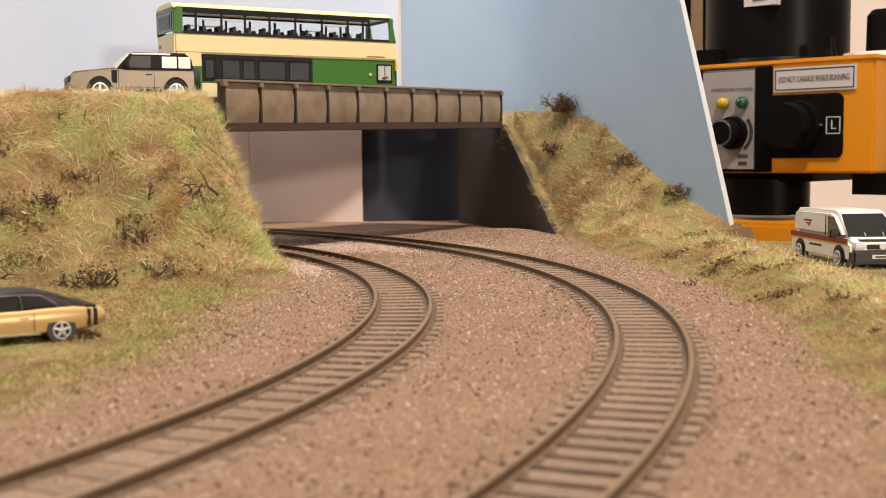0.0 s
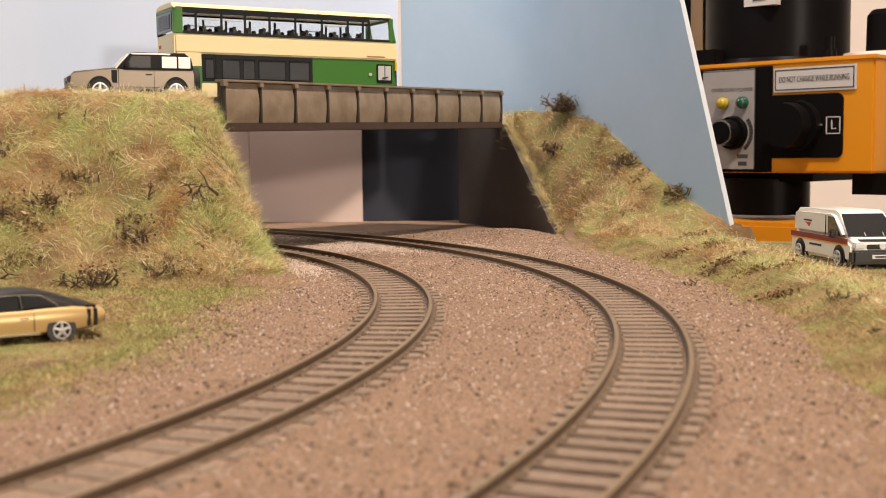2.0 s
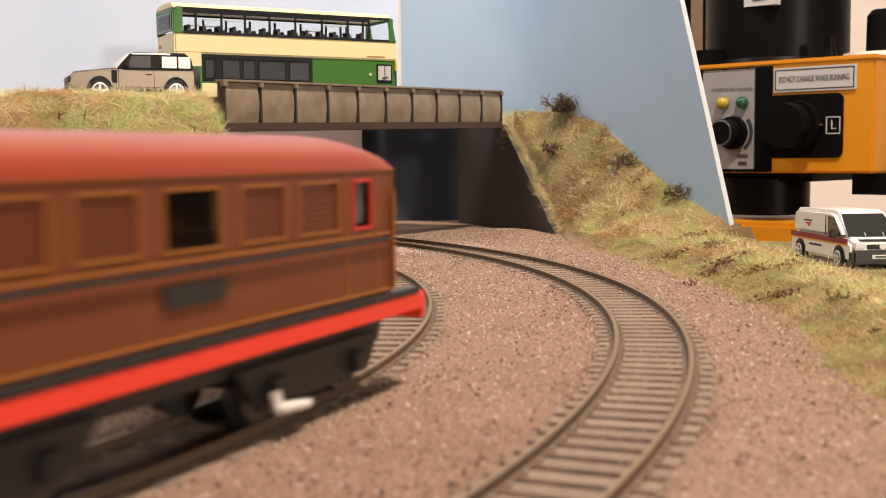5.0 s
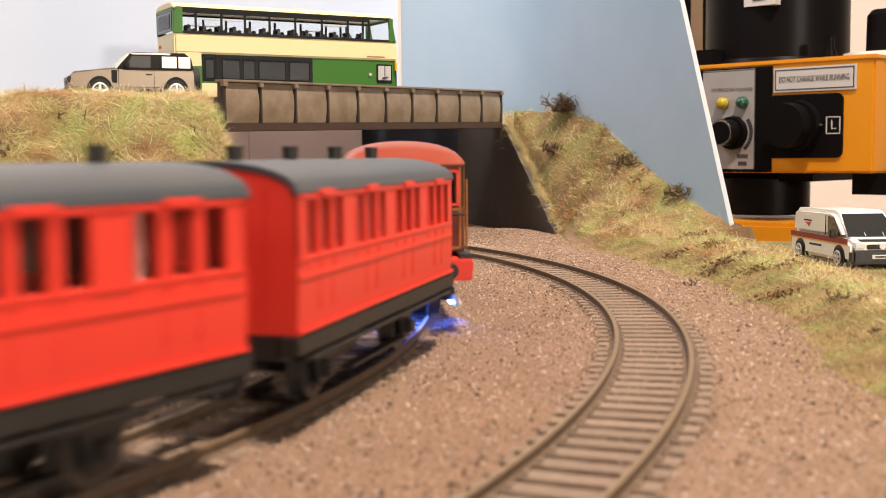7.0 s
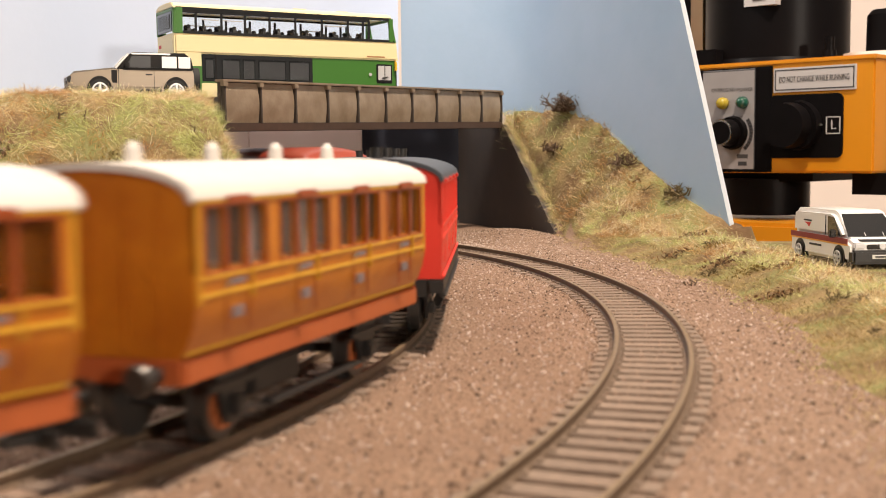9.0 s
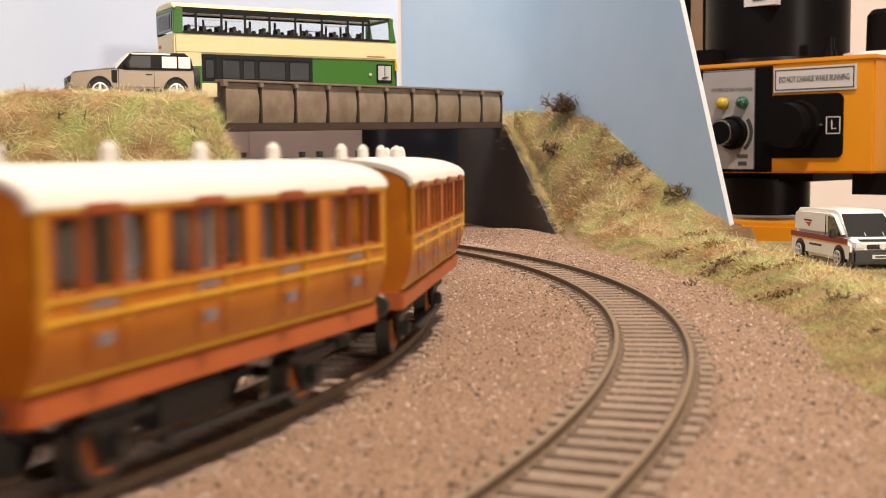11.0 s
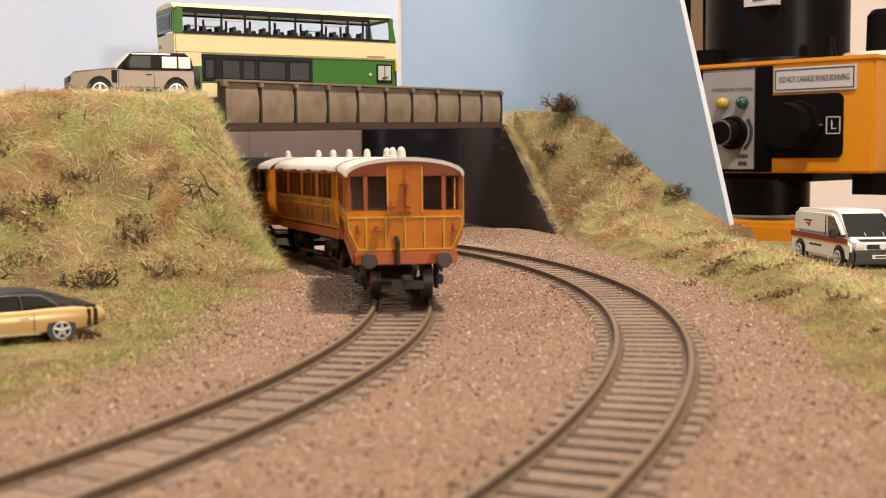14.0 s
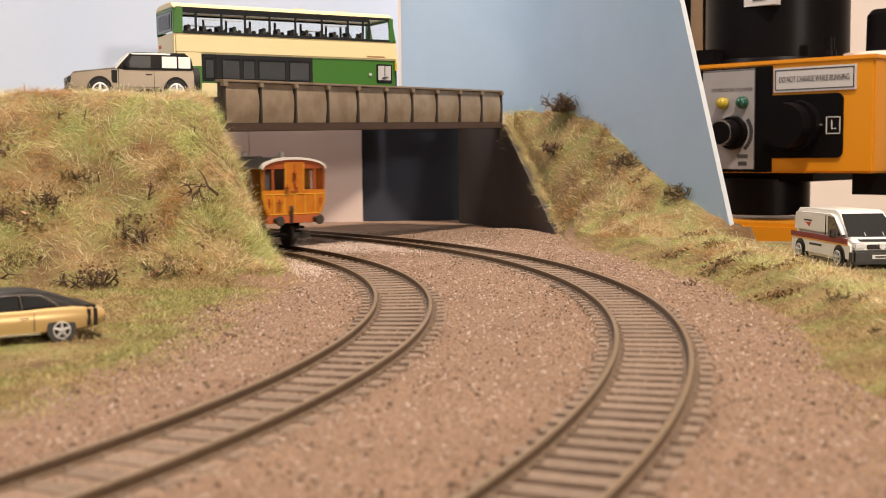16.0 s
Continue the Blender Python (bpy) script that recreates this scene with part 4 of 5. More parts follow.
    for a, b in ((17, 22.6), (27, 38), (39.5, 47), (49, 66), (68, 81)):
        part("lower_pane", boxed(a, b, -0.45, -0.1, 15.6, 27.0, 0.2), M_SMOKE, c)
        # grey sheet stands in for the dim interior behind the glass
        part("dim_backing", boxed(a + 0.6, b - 0.6, -0.32, -0.21, 16, 26), M_SEAT, c)
    part("door_seam", boxed(23.2, 24.0, -0.4, 0.4, 13.5, 29), M_BLACKPAINT, c)
    part("driver_window", boxed(125.2, 136.0, -0.3, 0.8, 15.6, 27.0, 0.4), M_BLACKPAINT, c)
    part("driver_pane", boxed(126.2, 130.4, -0.5, -0.2, 17.4, 26.0), M_RIM, c)
    part("driver_pane", boxed(131.0, 134.8, -0.5, -0.2, 17.4, 26.0), M_RIM, c)
    part("steering_wheel", rodded((128.6, -0.62, 18.4), (132.6, -0.62, 19.2), 0.5, n=8), M_BLACK, c)
    part("filler_cap", rodded((121, -0.4, 20.6), (121, 0.4, 20.6), 1.0), M_RIM, c)
    part("windscreen", boxed(L + 3.6, L + 6.2, 1.5, W - 1.5, 13, 29, 0.6), M_TINT, c)
    part("mirror", box(boxed(L + 3.2, L + 4.6, -1.9, -0.4, 23, 28.6, 0.3), L + 3.6, L + 4.2, -1.2, 0, 28.2, 29.6), M_YELLOW, c, "yellow mirror arm")
    part("lettering_bar", boxed(119, 131, -0.12, 0.2, 31.0, 31.7), M_BUFF, c, "small ochre lettering bar")
    part("lettering_bar", boxed(9.6, 12.2, -0.2, 0.4, 17.4, 18.4), M_WHITE_ROOF, c)
    part("lettering_bar", boxed(10, 11.6, -0.2, 0.4, 13.8, 15.4), M_WHITE_ROOF, c)
    for x in (31, 104):
        part("wheel_arch", rodded((x, -0.2, 6.2), (x, 1.5, 6.2), 7.4, n=28), M_BLACK, c)
        for y, s in ((1.4, -1), (W - 1.4, 1)):
            road_wheel(c, x, y, 6.2, 6.2, 3.4, s, 8)
    return c


build_bus()


M_CABBLACK = material("black_cab_paint", (0.016, 0.015, 0.015), 0.5, grain=60, amount=0.4, spec=0.15)
M_BONNET = material("dark_bonnet_paint", (0.085, 0.068, 0.052), 0.35, 0.3, grain=60, amount=0.4, coat=0.3)
M_CABGLASS = material("dark_cab_glass", (0.03, 0.032, 0.035), 0.35, second=(0.05, 0.05, 0.052), grain=40, amount=0.5, spec=0.25)


def build_suv():
    """Nose along -x; the near side is -y."""
    c = thing("off_road_car", "sand metallic off-road model car with black roof and pillars", "car", mm(-168.8, 636, 75.2, 0, 0, 22) @ Matrix.Diagonal((0.94, 0.94, 1.14, 1)))
    W, w2 = 25.0, 12.5
    low = [(-34.6, 7.2), (-36.2, 8.4), (-36.2, 11.6), (-35.4, 13.4), (-32.6, 14.8), (-24, 15.9), (-10, 17.0), (33.0, 17.2), (34.0, 15.4), (34.2, 7.2)]
    part("body", prismed(low, "y", -w2, w2, 1.5), M_GOLDSAND, c)
    cab = [(-10, 17.0), (-2.2, 24.0), (0, 24.6), (30, 24.4), (33.0, 22.5), (34.2, 17.2)]
    part("cabin", prismed(cab, "y", -w2 + 1.6, w2 - 1.6, 0.8), M_CABBLACK, c, "black pillars and roof")
    glass_line = [(-9.4, 17.6), (-2.6, 23.7), (-2.9, 23.95), (-9.8, 17.8)]
    part("windscreen", prismed(glass_line, "y", -w2 + 2.6, w2 - 2.6), M_CABGLASS, c)
    for e in (-1, 1):
        part("screen_pillar", rodded((-9.8, e * (w2 - 2.1), 17.4), (-2.6, e * (w2 - 2.1), 24.1), 0.5, n=6), M_VANWHITE, c, "silver screen pillar")
    part("bonnet", prismed([(-33.6, 14.4), (-11, 16.8), (-11, 17.7), (-32.6, 15.6)], "y", -w2 + 1.4, w2 - 1.4, 0.4), M_BONNET, c, "dark brown bonnet")
    part("roof_panel", boxed(-0.6, 30, -w2 + 2.2, w2 - 2.2, 24.3, 25.0, 0.4), M_CABBLACK, c)
    part("roof_edge", boxed(-1.0, 21, -w2 + 1.5, -w2 + 2.3, 23.9, 24.7, 0.2), M_VANWHITE, c, "silver roof gutter")
    for e in (-1, 1):
        y = e * (w2 - 1.5)
        for n, (a, b, q) in enumerate(((-4.2, 9.6, 3.4), (16.0, 24.4, 0), (25.4, 32.2, 0))):
            out = [(a, 17.8), (b, 17.8), (b, 23.2), (a + q, 23.2)]
            # near rear windows are plain white, standing in for the lamp's reflection
            part("side_window", prismed(out, "y", min(y, y + e * 0.25), max(y, y + e * 0.25)), M_CABGLASS if n == 0 else M_VANWHITE if e < 0 else M_SMOKE, c, "rear side glass, near side painted white as a reflection" if n else "")
        part("mirror", boxed(-5.0, -2.4, min(y, y + e * 3), max(y, y + e * 3), 17.6, 20.2, 0.5), M_CABBLACK, c)
        s0, s1 = min(e * w2, e * (w2 + 0.25)), max(e * w2, e * (w2 + 0.25))
        part("vent_panel", boxed(-12.5, -9.4, s0, s1, 10.5, 16.4, 0.3), M_CABBLACK, c)
        part("door_handle", boxed(6.4, 10.2, s0, s1 + 0.2 if e > 0 else s1, 14.2, 14.9, 0.1), M_CABBLACK, c)
        for x in (-8.6, 11.2):
            part("door_seam", boxed(x - 0.12, x + 0.12, s0, s1, 6, 17), M_CABBLACK, c)
        part("waist_line", boxed(-6, 33, s0, s1, 16.6, 17.2), M_CABBLACK, c)
        part("sill", boxed(-28, 31, min(e * (w2 - 2.5), e * (w2 - 0.3)), max(e * (w2 - 2.5), e * (w2 - 0.3)), 4.6, 7.6, 0.2), M_CABBLACK, c)
        for x in (-19.0, 23.5):
            part("wheel_flare", rodded((x, min(e * (w2 - 1), e * (w2 + 0.25)), 6.6), (x, max(e * (w2 - 1), e * (w2 + 0.25)), 6.6), 8.4, n=28), M_GOLDSAND, c)
            part("wheel_arch", rodded((x, min(e * (w2 - 1), e * (w2 + 0.35)), 6.3), (x, max(e * (w2 - 1), e * (w2 + 0.35)), 6.3), 7.3, n=28), M_CABBLACK, c)
            road_wheel(c, x, e * (w2 - 0.9), 6.0, 6.3, 3.6, e)
    part("grille", boxed(-36.6, -35.6, -9, 9, 9.6, 13.2, 0.4), M_CABBLACK, c)
    for z in (10.4, 11.6, 12.6):
        part("grille_bar", boxed(-36.9, -36.4, -6, 6, z, z + 0.4), M_RIM, c)
    for y in (-9.6, 9.6):
        part("headlight", boxed(-36.7, -33.4, y - 2.7, y + 2.7, 10.4, 13.4, 0.8), M_TINT, c, "dark smoked headlamp")
    part("front_bumper", boxed(-37.4, -33.6, -w2 + 0.3, w2 - 0.3, 4.4, 9.2, 0.9), M_BLACK, c)
    part("rear_bumper", boxed(33.6, 36.2, -w2 + 0.3, w2 - 0.3, 4.6, 8.4, 0.8), M_BLACK, c)
    part("spare_wheel", rodded((35, 0, 12.6), (38.6, 0, 12.6), 6.2, n=28), M_RUBBER, c)
    return c


build_suv()


def build_van():
    """Nose along +x."""
    c = thing("van", "white model panel van with maroon stripe beside the bank", "van", mm(182.5, 521, -2.6, 0, 0, -85) @ Matrix.Diagonal((1.17, 1.17, 1.07, 1)))
    w2 = 11.2
    low = [(-28, 2.6), (-28.4, 6), (-28.4, 11.6), (23.4, 11.8), (27.6, 10.4), (28.8, 7.6), (28.6, 2.6)]
    part("body", prismed(low, "y", -w2, w2, 1.3), M_VANWHITE, c)
    top = [(-28.4, 11.4), (-27.4, 20.6), (-25.4, 22.2), (8.0, 22.6), (11.6, 21.6), (22.6, 11.6)]
    part("upper_body", prismed(top, "y", -w2 + 0.9, w2 - 0.9, 1.6), M_VANWHITE, c)
    a, b = Vector((11.8, 0, 20.9)), Vector((21.6, 0, 12.4))
    up = Vector((0.65, 0, 0.76)) * 0.3
    bm = bmesh.new()
    q = [a + Vector((0, -8.0, 0)), a + Vector((0, 8.0, 0)), b + Vector((0, 9.6, 0)), b + Vector((0, -9.6, 0))]
    lo, hi = [bm.verts.new(p + up * 0.2) for p in q], [bm.verts.new(p + up * 1.6) for p in q]
    bm.faces.new(lo), bm.faces.new(hi)
    for i in range(4):
        bm.faces.new((lo[i], lo[(i + 1) % 4], hi[(i + 1) % 4], hi[i]))
    bmesh.ops.recalc_face_normals(bm, faces=bm.faces[:])
    part("windscreen", bm, M_TINT, c, "dark windscreen")
    for y in (-3, 4):
        part("wiper", rodded(b + up * 2.2 + Vector((0, y, 0)), a + up * 2.2 + Vector((-0.0, y + 1.0, -2)), 0.16, n=6), M_RIM, c)
    for e in (-1, 1):
        s0, s1 = min(e * w2, e * (w2 + 0.22)), max(e * w2, e * (w2 + 0.22))
        part("stripe", boxed(-28, 25, s0, s1, 9.8, 12.0), M_BAND, c, "maroon stripe")
        part("stripe", boxed(-28, 25, s0, s1, 9.2, 9.8), M_ORANGE_STRIPE, c, "thin orange stripe")
        y = e * (w2 - 0.95)
        out = [(6.0, 12.6), (17.2, 12.6), (11.2, 19.8), (6.0, 20.2)]
        part("door_window", prismed(out, "y", min(y, y + e * 0.35), max(y, y + e * 0.35)), M_TINT, c)
        for x in (3.8,):
            part("door_seam", boxed(x - 0.1, x + 0.1, min(y, y + e * 0.3), max(y, y + e * 0.3), 12.4, 20.4), M_SEAT, c)
        part("mirror", boxed(13.4, 15.4, min(e * w2, e * (w2 + 2.6)), max(e * w2, e * (w2 + 2.6)), 11.8, 15.2, 0.5), M_BLACKPAINT, c)
        part("lettering_bar", boxed(-17, -9.6, min(y, y + e * 0.3), max(y, y + e * 0.3), 17.0, 17.6), M_INK, c, "small dark lettering bar")
        part("emblem", prismed([(-16, 16.4), (-10.5, 16.4), (-12, 14.6), (-13.5, 15.6)], "y", min(y, y + e * 0.32), max(y, y + e * 0.32)), M_REDINK, c, "red emblem")
        part("lettering_bar", boxed(-9, 2, s0, s1, 7.2, 8.0), M_INK, c)
        for x in (-18.2, 18.0):
            part("wheel_arch", rodded((x, min(e * (w2 - 1), e * (w2 + 0.25)), 4.2), (x, max(e * (w2 - 1), e * (w2 + 0.25)), 4.2), 4.9, n=24), M_BLACK, c)
            road_wheel(c, x, e * (w2 - 0.7), 4.0, 4.0, 2.6, e)
        part("headlight", boxed(26.0, 28.9, e * 8.2 - 2.2, e * 8.2 + 2.2, 8.2, 10.6, 0.5), M_RIM, c, "clear headlamp")
    part("front_bumper", boxed(25.4, 30.0, -w2 - 0.1, w2 + 0.1, 2.2, 7.8, 0.9), M_BLACK, c, "black bumper")
    part("grille", boxed(28.0, 29.1, -5.6, 5.6, 8.0, 10.0, 0.3), M_BLACKPAINT, c)
    part("badge", rodded((28.6, 0, 9.2), (29.4, 0, 9.2), 1.2, n=16), M_RIM, c)
    part("number_plate", boxed(29.9, 30.3, -4.2, 4.2, 4.4, 6.0), M_VANWHITE, c, "white plate with a dark bar")
    part("plate_bar", boxed(30.3, 30.45, -3.2, 3.2, 4.9, 5.5), M_INK, c)
    part("lettering_bar", boxed(24.2, 26.6, -7, 7, 11.3, 11.75), M_INK, c)
    return c


build_van()


def loft(stations, section, closed_ends=True):
    """A shell through cross-sections along x; section(station) gives (y, z) points from the one side over the top to the other."""
    bm = bmesh.new()
    rows = [[bm.verts.new((st[0], y, z)) for y, z in section(st)] for st in stations]
    for one, two in zip(rows, rows[1:]):
        for k in range(len(one) - 1):
            bm.faces.new((one[k], one[k + 1], two[k + 1], two[k]))
        bm.faces.new((one[-1], one[0], two[0], two[-1]))
    if closed_ends:
        bm.faces.new(rows[0]), bm.faces.new(rows[-1])
    bmesh.ops.recalc_face_normals(bm, faces=bm.faces[:])
    return bm


def slat(bm, corners, lift):
    """A thin pane through four or more corners, thickened by the lift."""
    one = [bm.verts.new(p) for p in corners]
    two = [bm.verts.new(Vector(p) + Vector(lift)) for p in corners]
    n = len(corners)
    faces = [bm.faces.new(one), bm.faces.new(two)] + [bm.faces.new((one[i], one[(i + 1) % n], two[(i + 1) % n], two[i])) for i in range(n)]
    bmesh.ops.recalc_face_normals(bm, faces=faces)
    return bm


def build_gold_car():
    """Nose along -x; the near side is -y."""
    c = thing("saloon_car", "gold model fastback car with a black vinyl roof", "car", mm(-122.4, 314.4, -2.5, 0, 0, 33))
    w2 = 11.0

    def body_section(st):
        _, low, belt, w = st
        half = [(w - 1.6, low), (w - 0.5, low + 0.7), (w, low + (belt - low) * 0.5), (w - 0.15, belt - 1.3), (w - 0.8, belt - 0.35), (w - 2.0, belt), (w * 0.4, belt + 0.35)]
        return half + [(-y, z) for y, z in reversed(half)]
    body = [(-34.2, 3.6, 7.4, 10.0), (-33.2, 2.9, 8.2, 10.6), (-26, 2.6, 8.9, 11.0), (-16, 2.5, 9.3, 11.0), (-6, 2.5, 9.5, 10.8), (4, 2.5, 9.4, 10.8),
            (11, 2.5, 9.6, 11.1), (18, 2.6, 9.6, 11.2), (23, 3.2, 9.0, 11.0), (25.8, 4.0, 8.5, 10.6), (26.9, 5.0, 8.1, 10.2)]
    part("body", loft(body, body_section), M_GOLD, c)

    def cab_section(st):
        _, top, wb, wt = st
        half = [(wb, 8.9), (wb - 0.1, 9.4), (wt + 0.2, top - 0.9), (wt - 0.8, top - 0.25), (wt * 0.5, top + 0.1)]
        return half + [(-y, z) for y, z in reversed(half)]
    cab = [(-9.5, 9.9, 9.2, 9.0), (-3.4, 13.3, 9.6, 7.9), (-1, 14.0, 9.6, 7.7), (4, 14.4, 9.6, 7.6), (8, 14.2, 9.6, 7.6), (12.5, 13.2, 9.6, 7.8), (17, 11.7, 9.6, 8.3), (21, 10.2, 9.4, 8.9), (24, 9.2, 9.0, 8.8)]
    part("vinyl_roof", loft(cab, cab_section), M_CABBLACK, c, "black vinyl roof")
    for e in (-1, 1):
        def on_side(x, z):
            return Vector((x, e * (9.75 - (z - 9.4) * 0.42), z))
        lift = (0, e * 0.2, 0.06)
        front = [on_side(-7.2, 9.9), on_side(4.0, 9.8), on_side(3.7, 12.9), on_side(-2.6, 12.7)]
        rear = [on_side(5.2, 9.8), on_side(13.4, 10.0), on_side(9.8, 12.5), on_side(4.9, 12.9)]
        part("side_window", slat(bmesh.new(), front, lift), M_TINT, c)
        part("quarter_window", slat(bmesh.new(), rear, lift), M_TINT, c)
        bm = bmesh.new()
        path = [on_side(-7.6, 9.7), on_side(-2.9, 13.0), on_side(0.5, 13.3), on_side(5, 13.3), on_side(9.8, 12.9), on_side(12.0, 11.6), on_side(14.2, 9.9)]
        for p, q in zip(path, path[1:]):
            rod(bm, p + Vector(lift), q + Vector(lift), 0.17, n=6)
        part("window_trim", bm, M_CHROME, c, "chrome window trim")
        part("window_post", rodded(on_side(4.6, 9.6) + Vector(lift), on_side(4.3, 13.1) + Vector(lift), 0.34, n=6), M_CHROME, c, "chrome window post")
        s0, s1 = min(e * (w2 - 0.2), e * (w2 + 0.12)), max(e * (w2 - 0.2), e * (w2 + 0.12))
        part("door_seam", boxed(7.4, 7.55, s0, s1, 3.6, 8.2), M_BLACK, c)
        part("door_handle", boxed(3.6, 6.0, s0, s1 + 0.1 if e > 0 else s1, 7.0, 7.4, 0.1), M_CHROME, c)
        part("sill_trim", boxed(-15, 9, min(e * (w2 - 1), e * (w2 - 0.25)), max(e * (w2 - 1), e * (w2 - 0.25)), 2.6, 3.2), M_CHROME, c)
        for x in (-20.5, 14.6):
            part("wheel_arch", rodded((x, min(e * (w2 - 2), e * (w2 + 0.12)), 3.7), (x, max(e * (w2 - 2), e * (w2 + 0.12)), 3.6), 3.9, n=28), M_BLACK, c)
            road_wheel(c, x, e * (w2 - 1.25), 3.3, 3.3, 2.6, e)
        for x in (21.6, 23.4):
            part("tail_stripe", boxed(x, x + 1.1, min(e * 10.2, e * 11.12), max(e * 10.2, e * 11.12), 3.9, 8.6, 0.15), M_BLACKPAINT, c, "black tail stripe")
    for x in (21.6, 23.4):
        part("tail_stripe", boxed(x, x + 1.1, -w2 + 1.2, w2 - 1.2, 8.6, 9.55, 0.15), M_BLACKPAINT, c)
    part("rear_bumper", boxed(26.4, 27.8, -w2 + 0.9, w2 - 0.9, 4.6, 5.8, 0.5), M_CHROME, c, "chrome bumper")
    part("tail_lamp", boxed(26.6, 27.2, -w2 + 1.4, w2 - 1.4, 6.0, 7.3, 0.3), M_LAMPRED, c, "full-width red tail lamp")
    part("front_bumper", boxed(-35.4, -34, -w2 + 1.0, w2 - 1.0, 3.8, 5.2, 0.5), M_CHROME, c)
    return c


build_gold_car()

# ---- machine behind the board ----
M_ORANGE = material("orange_enamel", (0.62, 0.25, 0.008), 0.4, second=(0.59, 0.235, 0.008), grain=30, amount=0.5, coat=0.2, bump=0.06, bump_scale=300)
M_PANEL = material("grey_panel", (0.30, 0.29, 0.30), 0.5, grain=60, amount=0.3)
M_PLATE = material("label_plate", (0.50, 0.49, 0.50), 0.45, grain=60, amount=0.2)
M_MACHINE_BLACK = material("black_machine_enamel", (0.005, 0.0045, 0.005), 0.35, second=(0.007, 0.006, 0.007), grain=80, amount=0.5, spec=0.08)
M_LED_Y = material("yellow_lens", (0.38, 0.29, 0.02), 0.25, grain=100, amount=0.3, coat=0.5)
M_LED_G = material("green_lens", (0.006, 0.07, 0.045), 0.25, grain=100, amount=0.3, coat=0.5)
M_WHITE_PLASTIC = material("white_plastic", (0.78, 0.72, 0.68), 0.5, grain=60, amount=0.2)


def build_machine():
    """Its front is the plane y = 0, its right-hand corner is the origin."""
    c = thing("milling_machine", "orange and black bench milling machine with control panel", "machine", mm(313.6, 845, 0, 0, 0, -43.5))
    body = part("housing", boxed(-185, 0, 0, 150, 31, 116, 1.5), M_ORANGE, c)
    part("top_lip", boxed(-186, 1, -1.2, 151, 113.5, 117.4, 1.0), M_ORANGE, c)
    part("panel_backing", boxed(-150, -80, -1.6, 0, 31.6, 113.2, 0.4), M_MACHINE_BLACK, body)
    part("control_panel", boxed(-140, -94, -2.6, -1.6, 34, 112, 0.3), M_PANEL, body, "grey control panel")
    for q in ((-140, -93.4, 110.8, 111.6), (-94.2, -93.4, 34, 111.6)):
        part("panel_border", boxed(q[0], q[1], -2.8, -2.5, q[2], q[3]), M_INK, body)
    text_at = pose(0, 0, 0, 90, 0, 0)
    writing("lettering", "OVERLOAD", 4.0, M_INK, body, mm(-121.5, -2.75, 96.4) @ text_at)
    writing("lettering", "POWER", 4.0, M_INK, body, mm(-102.6, -2.75, 96.0) @ text_at)
    for x, mat in ((-121.3, M_LED_Y), (-104.0, M_LED_G)):
        bm = rodded((x, -2.5, 86), (x, -5.5, 86), 5.0, 4.6, 20)
        bmesh.ops.create_uvsphere(bm, u_segments=18, v_segments=10, radius=4.6, matrix=Matrix.Translation((x, -5.2, 86)))
        part("indicator_lamp", bm, mat, body, smooth=True)
    kb = part("speed_knob", rodded((-113, -2.5, 62.5), (-113, -7, 62.5), 13.5, 12.5, 32), M_MACHINE_BLACK, body)
    part("knob_cap", rodded((-114, -7, 62.5), (-114, -20, 62.5), 10.5, 9.8, 32), M_MACHINE_BLACK, kb)
    bm = rodded((-114, -19.4, 62.5), (-114, -20.4, 62.5), 10.2, 9.9, 32)
    part("knob_ring", bm, M_CHROME, kb, "chrome knob ring")
    part("knob_face", rodded((-114, -20.3, 62.5), (-114, -20.8, 62.5), 9.0, 8.8, 32), M_MACHINE_BLACK, kb)
    for k in range(10):
        a, b = radians(-50 + k * 9), radians(-50 + k * 9 + 8)
        part("scale_arc", prismed([(-113 + r * math.cos(t), 62.5 + r * math.sin(t)) for r, t in ((15, a), (18, a), (18, b), (15, b))], "y", -2.8, -2.55), M_INK, body)
    for z, wd in ((44, 9.5), (38.2, 7.5)):
        part("lettering_bar", boxed(-104 - wd / 2, -104 + wd / 2, -2.75, -2.55, z - 1.6, z + 1.6), M_SEAT, body)
    writing("lettering", "1000", 4.0, M_INK, body, mm(-104, -2.8, 38.4) @ text_at)
    part("label_plate", boxed(-79, -13.4, -1.4, 0, 92.5, 111, 0.2), M_PLATE, body, "white plate with a black border")
    for q in ((-77.6, -14.8, 108.8, 109.6), (-77.6, -14.8, 94, 94.8), (-77.6, -76.8, 94, 109.6), (-15.6, -14.8, 94, 109.6)):
        part("plate_border", boxed(q[0], q[1], -1.6, -1.3, q[2], q[3]), M_INK, body)
    wl = writing("lettering", "DO NOT CHANGE WHILE RUNNING", 5.6, M_INK, body, mm(-46.2, -1.65, 101.8) @ text_at @ Matrix.Diagonal((0.60, 1.15, 1, 1)))
    out = []
    for cx, cz, a0 in ((-28, 47.5, -90), (-28, 85.5, 0)):
        out += [(cx + 5 * math.cos(radians(a0 + 15 * k)), cz + 5 * math.sin(radians(a0 + 15 * k))) for k in range(7)]
    part("knob_plate", prismed(out + [(-80, 90.5), (-80, 42.5)], "y", -1.2, 0), M_MACHINE_BLACK, body, "black rounded plate")
    k2 = part("range_knob", rodded((-58, -1, 67), (-58, -9, 67), 19, 18.4, 40), M_MACHINE_BLACK, body)
    part("knob_grip", rodded((-61, -9, 67), (-61, -22, 67), 17.4, 16.6, 40), M_MACHINE_BLACK, k2)
    part("knob_pin", rodded((-38.6, -2, 67), (-38.6, -7, 67), 1.2), M_CHROME, k2)
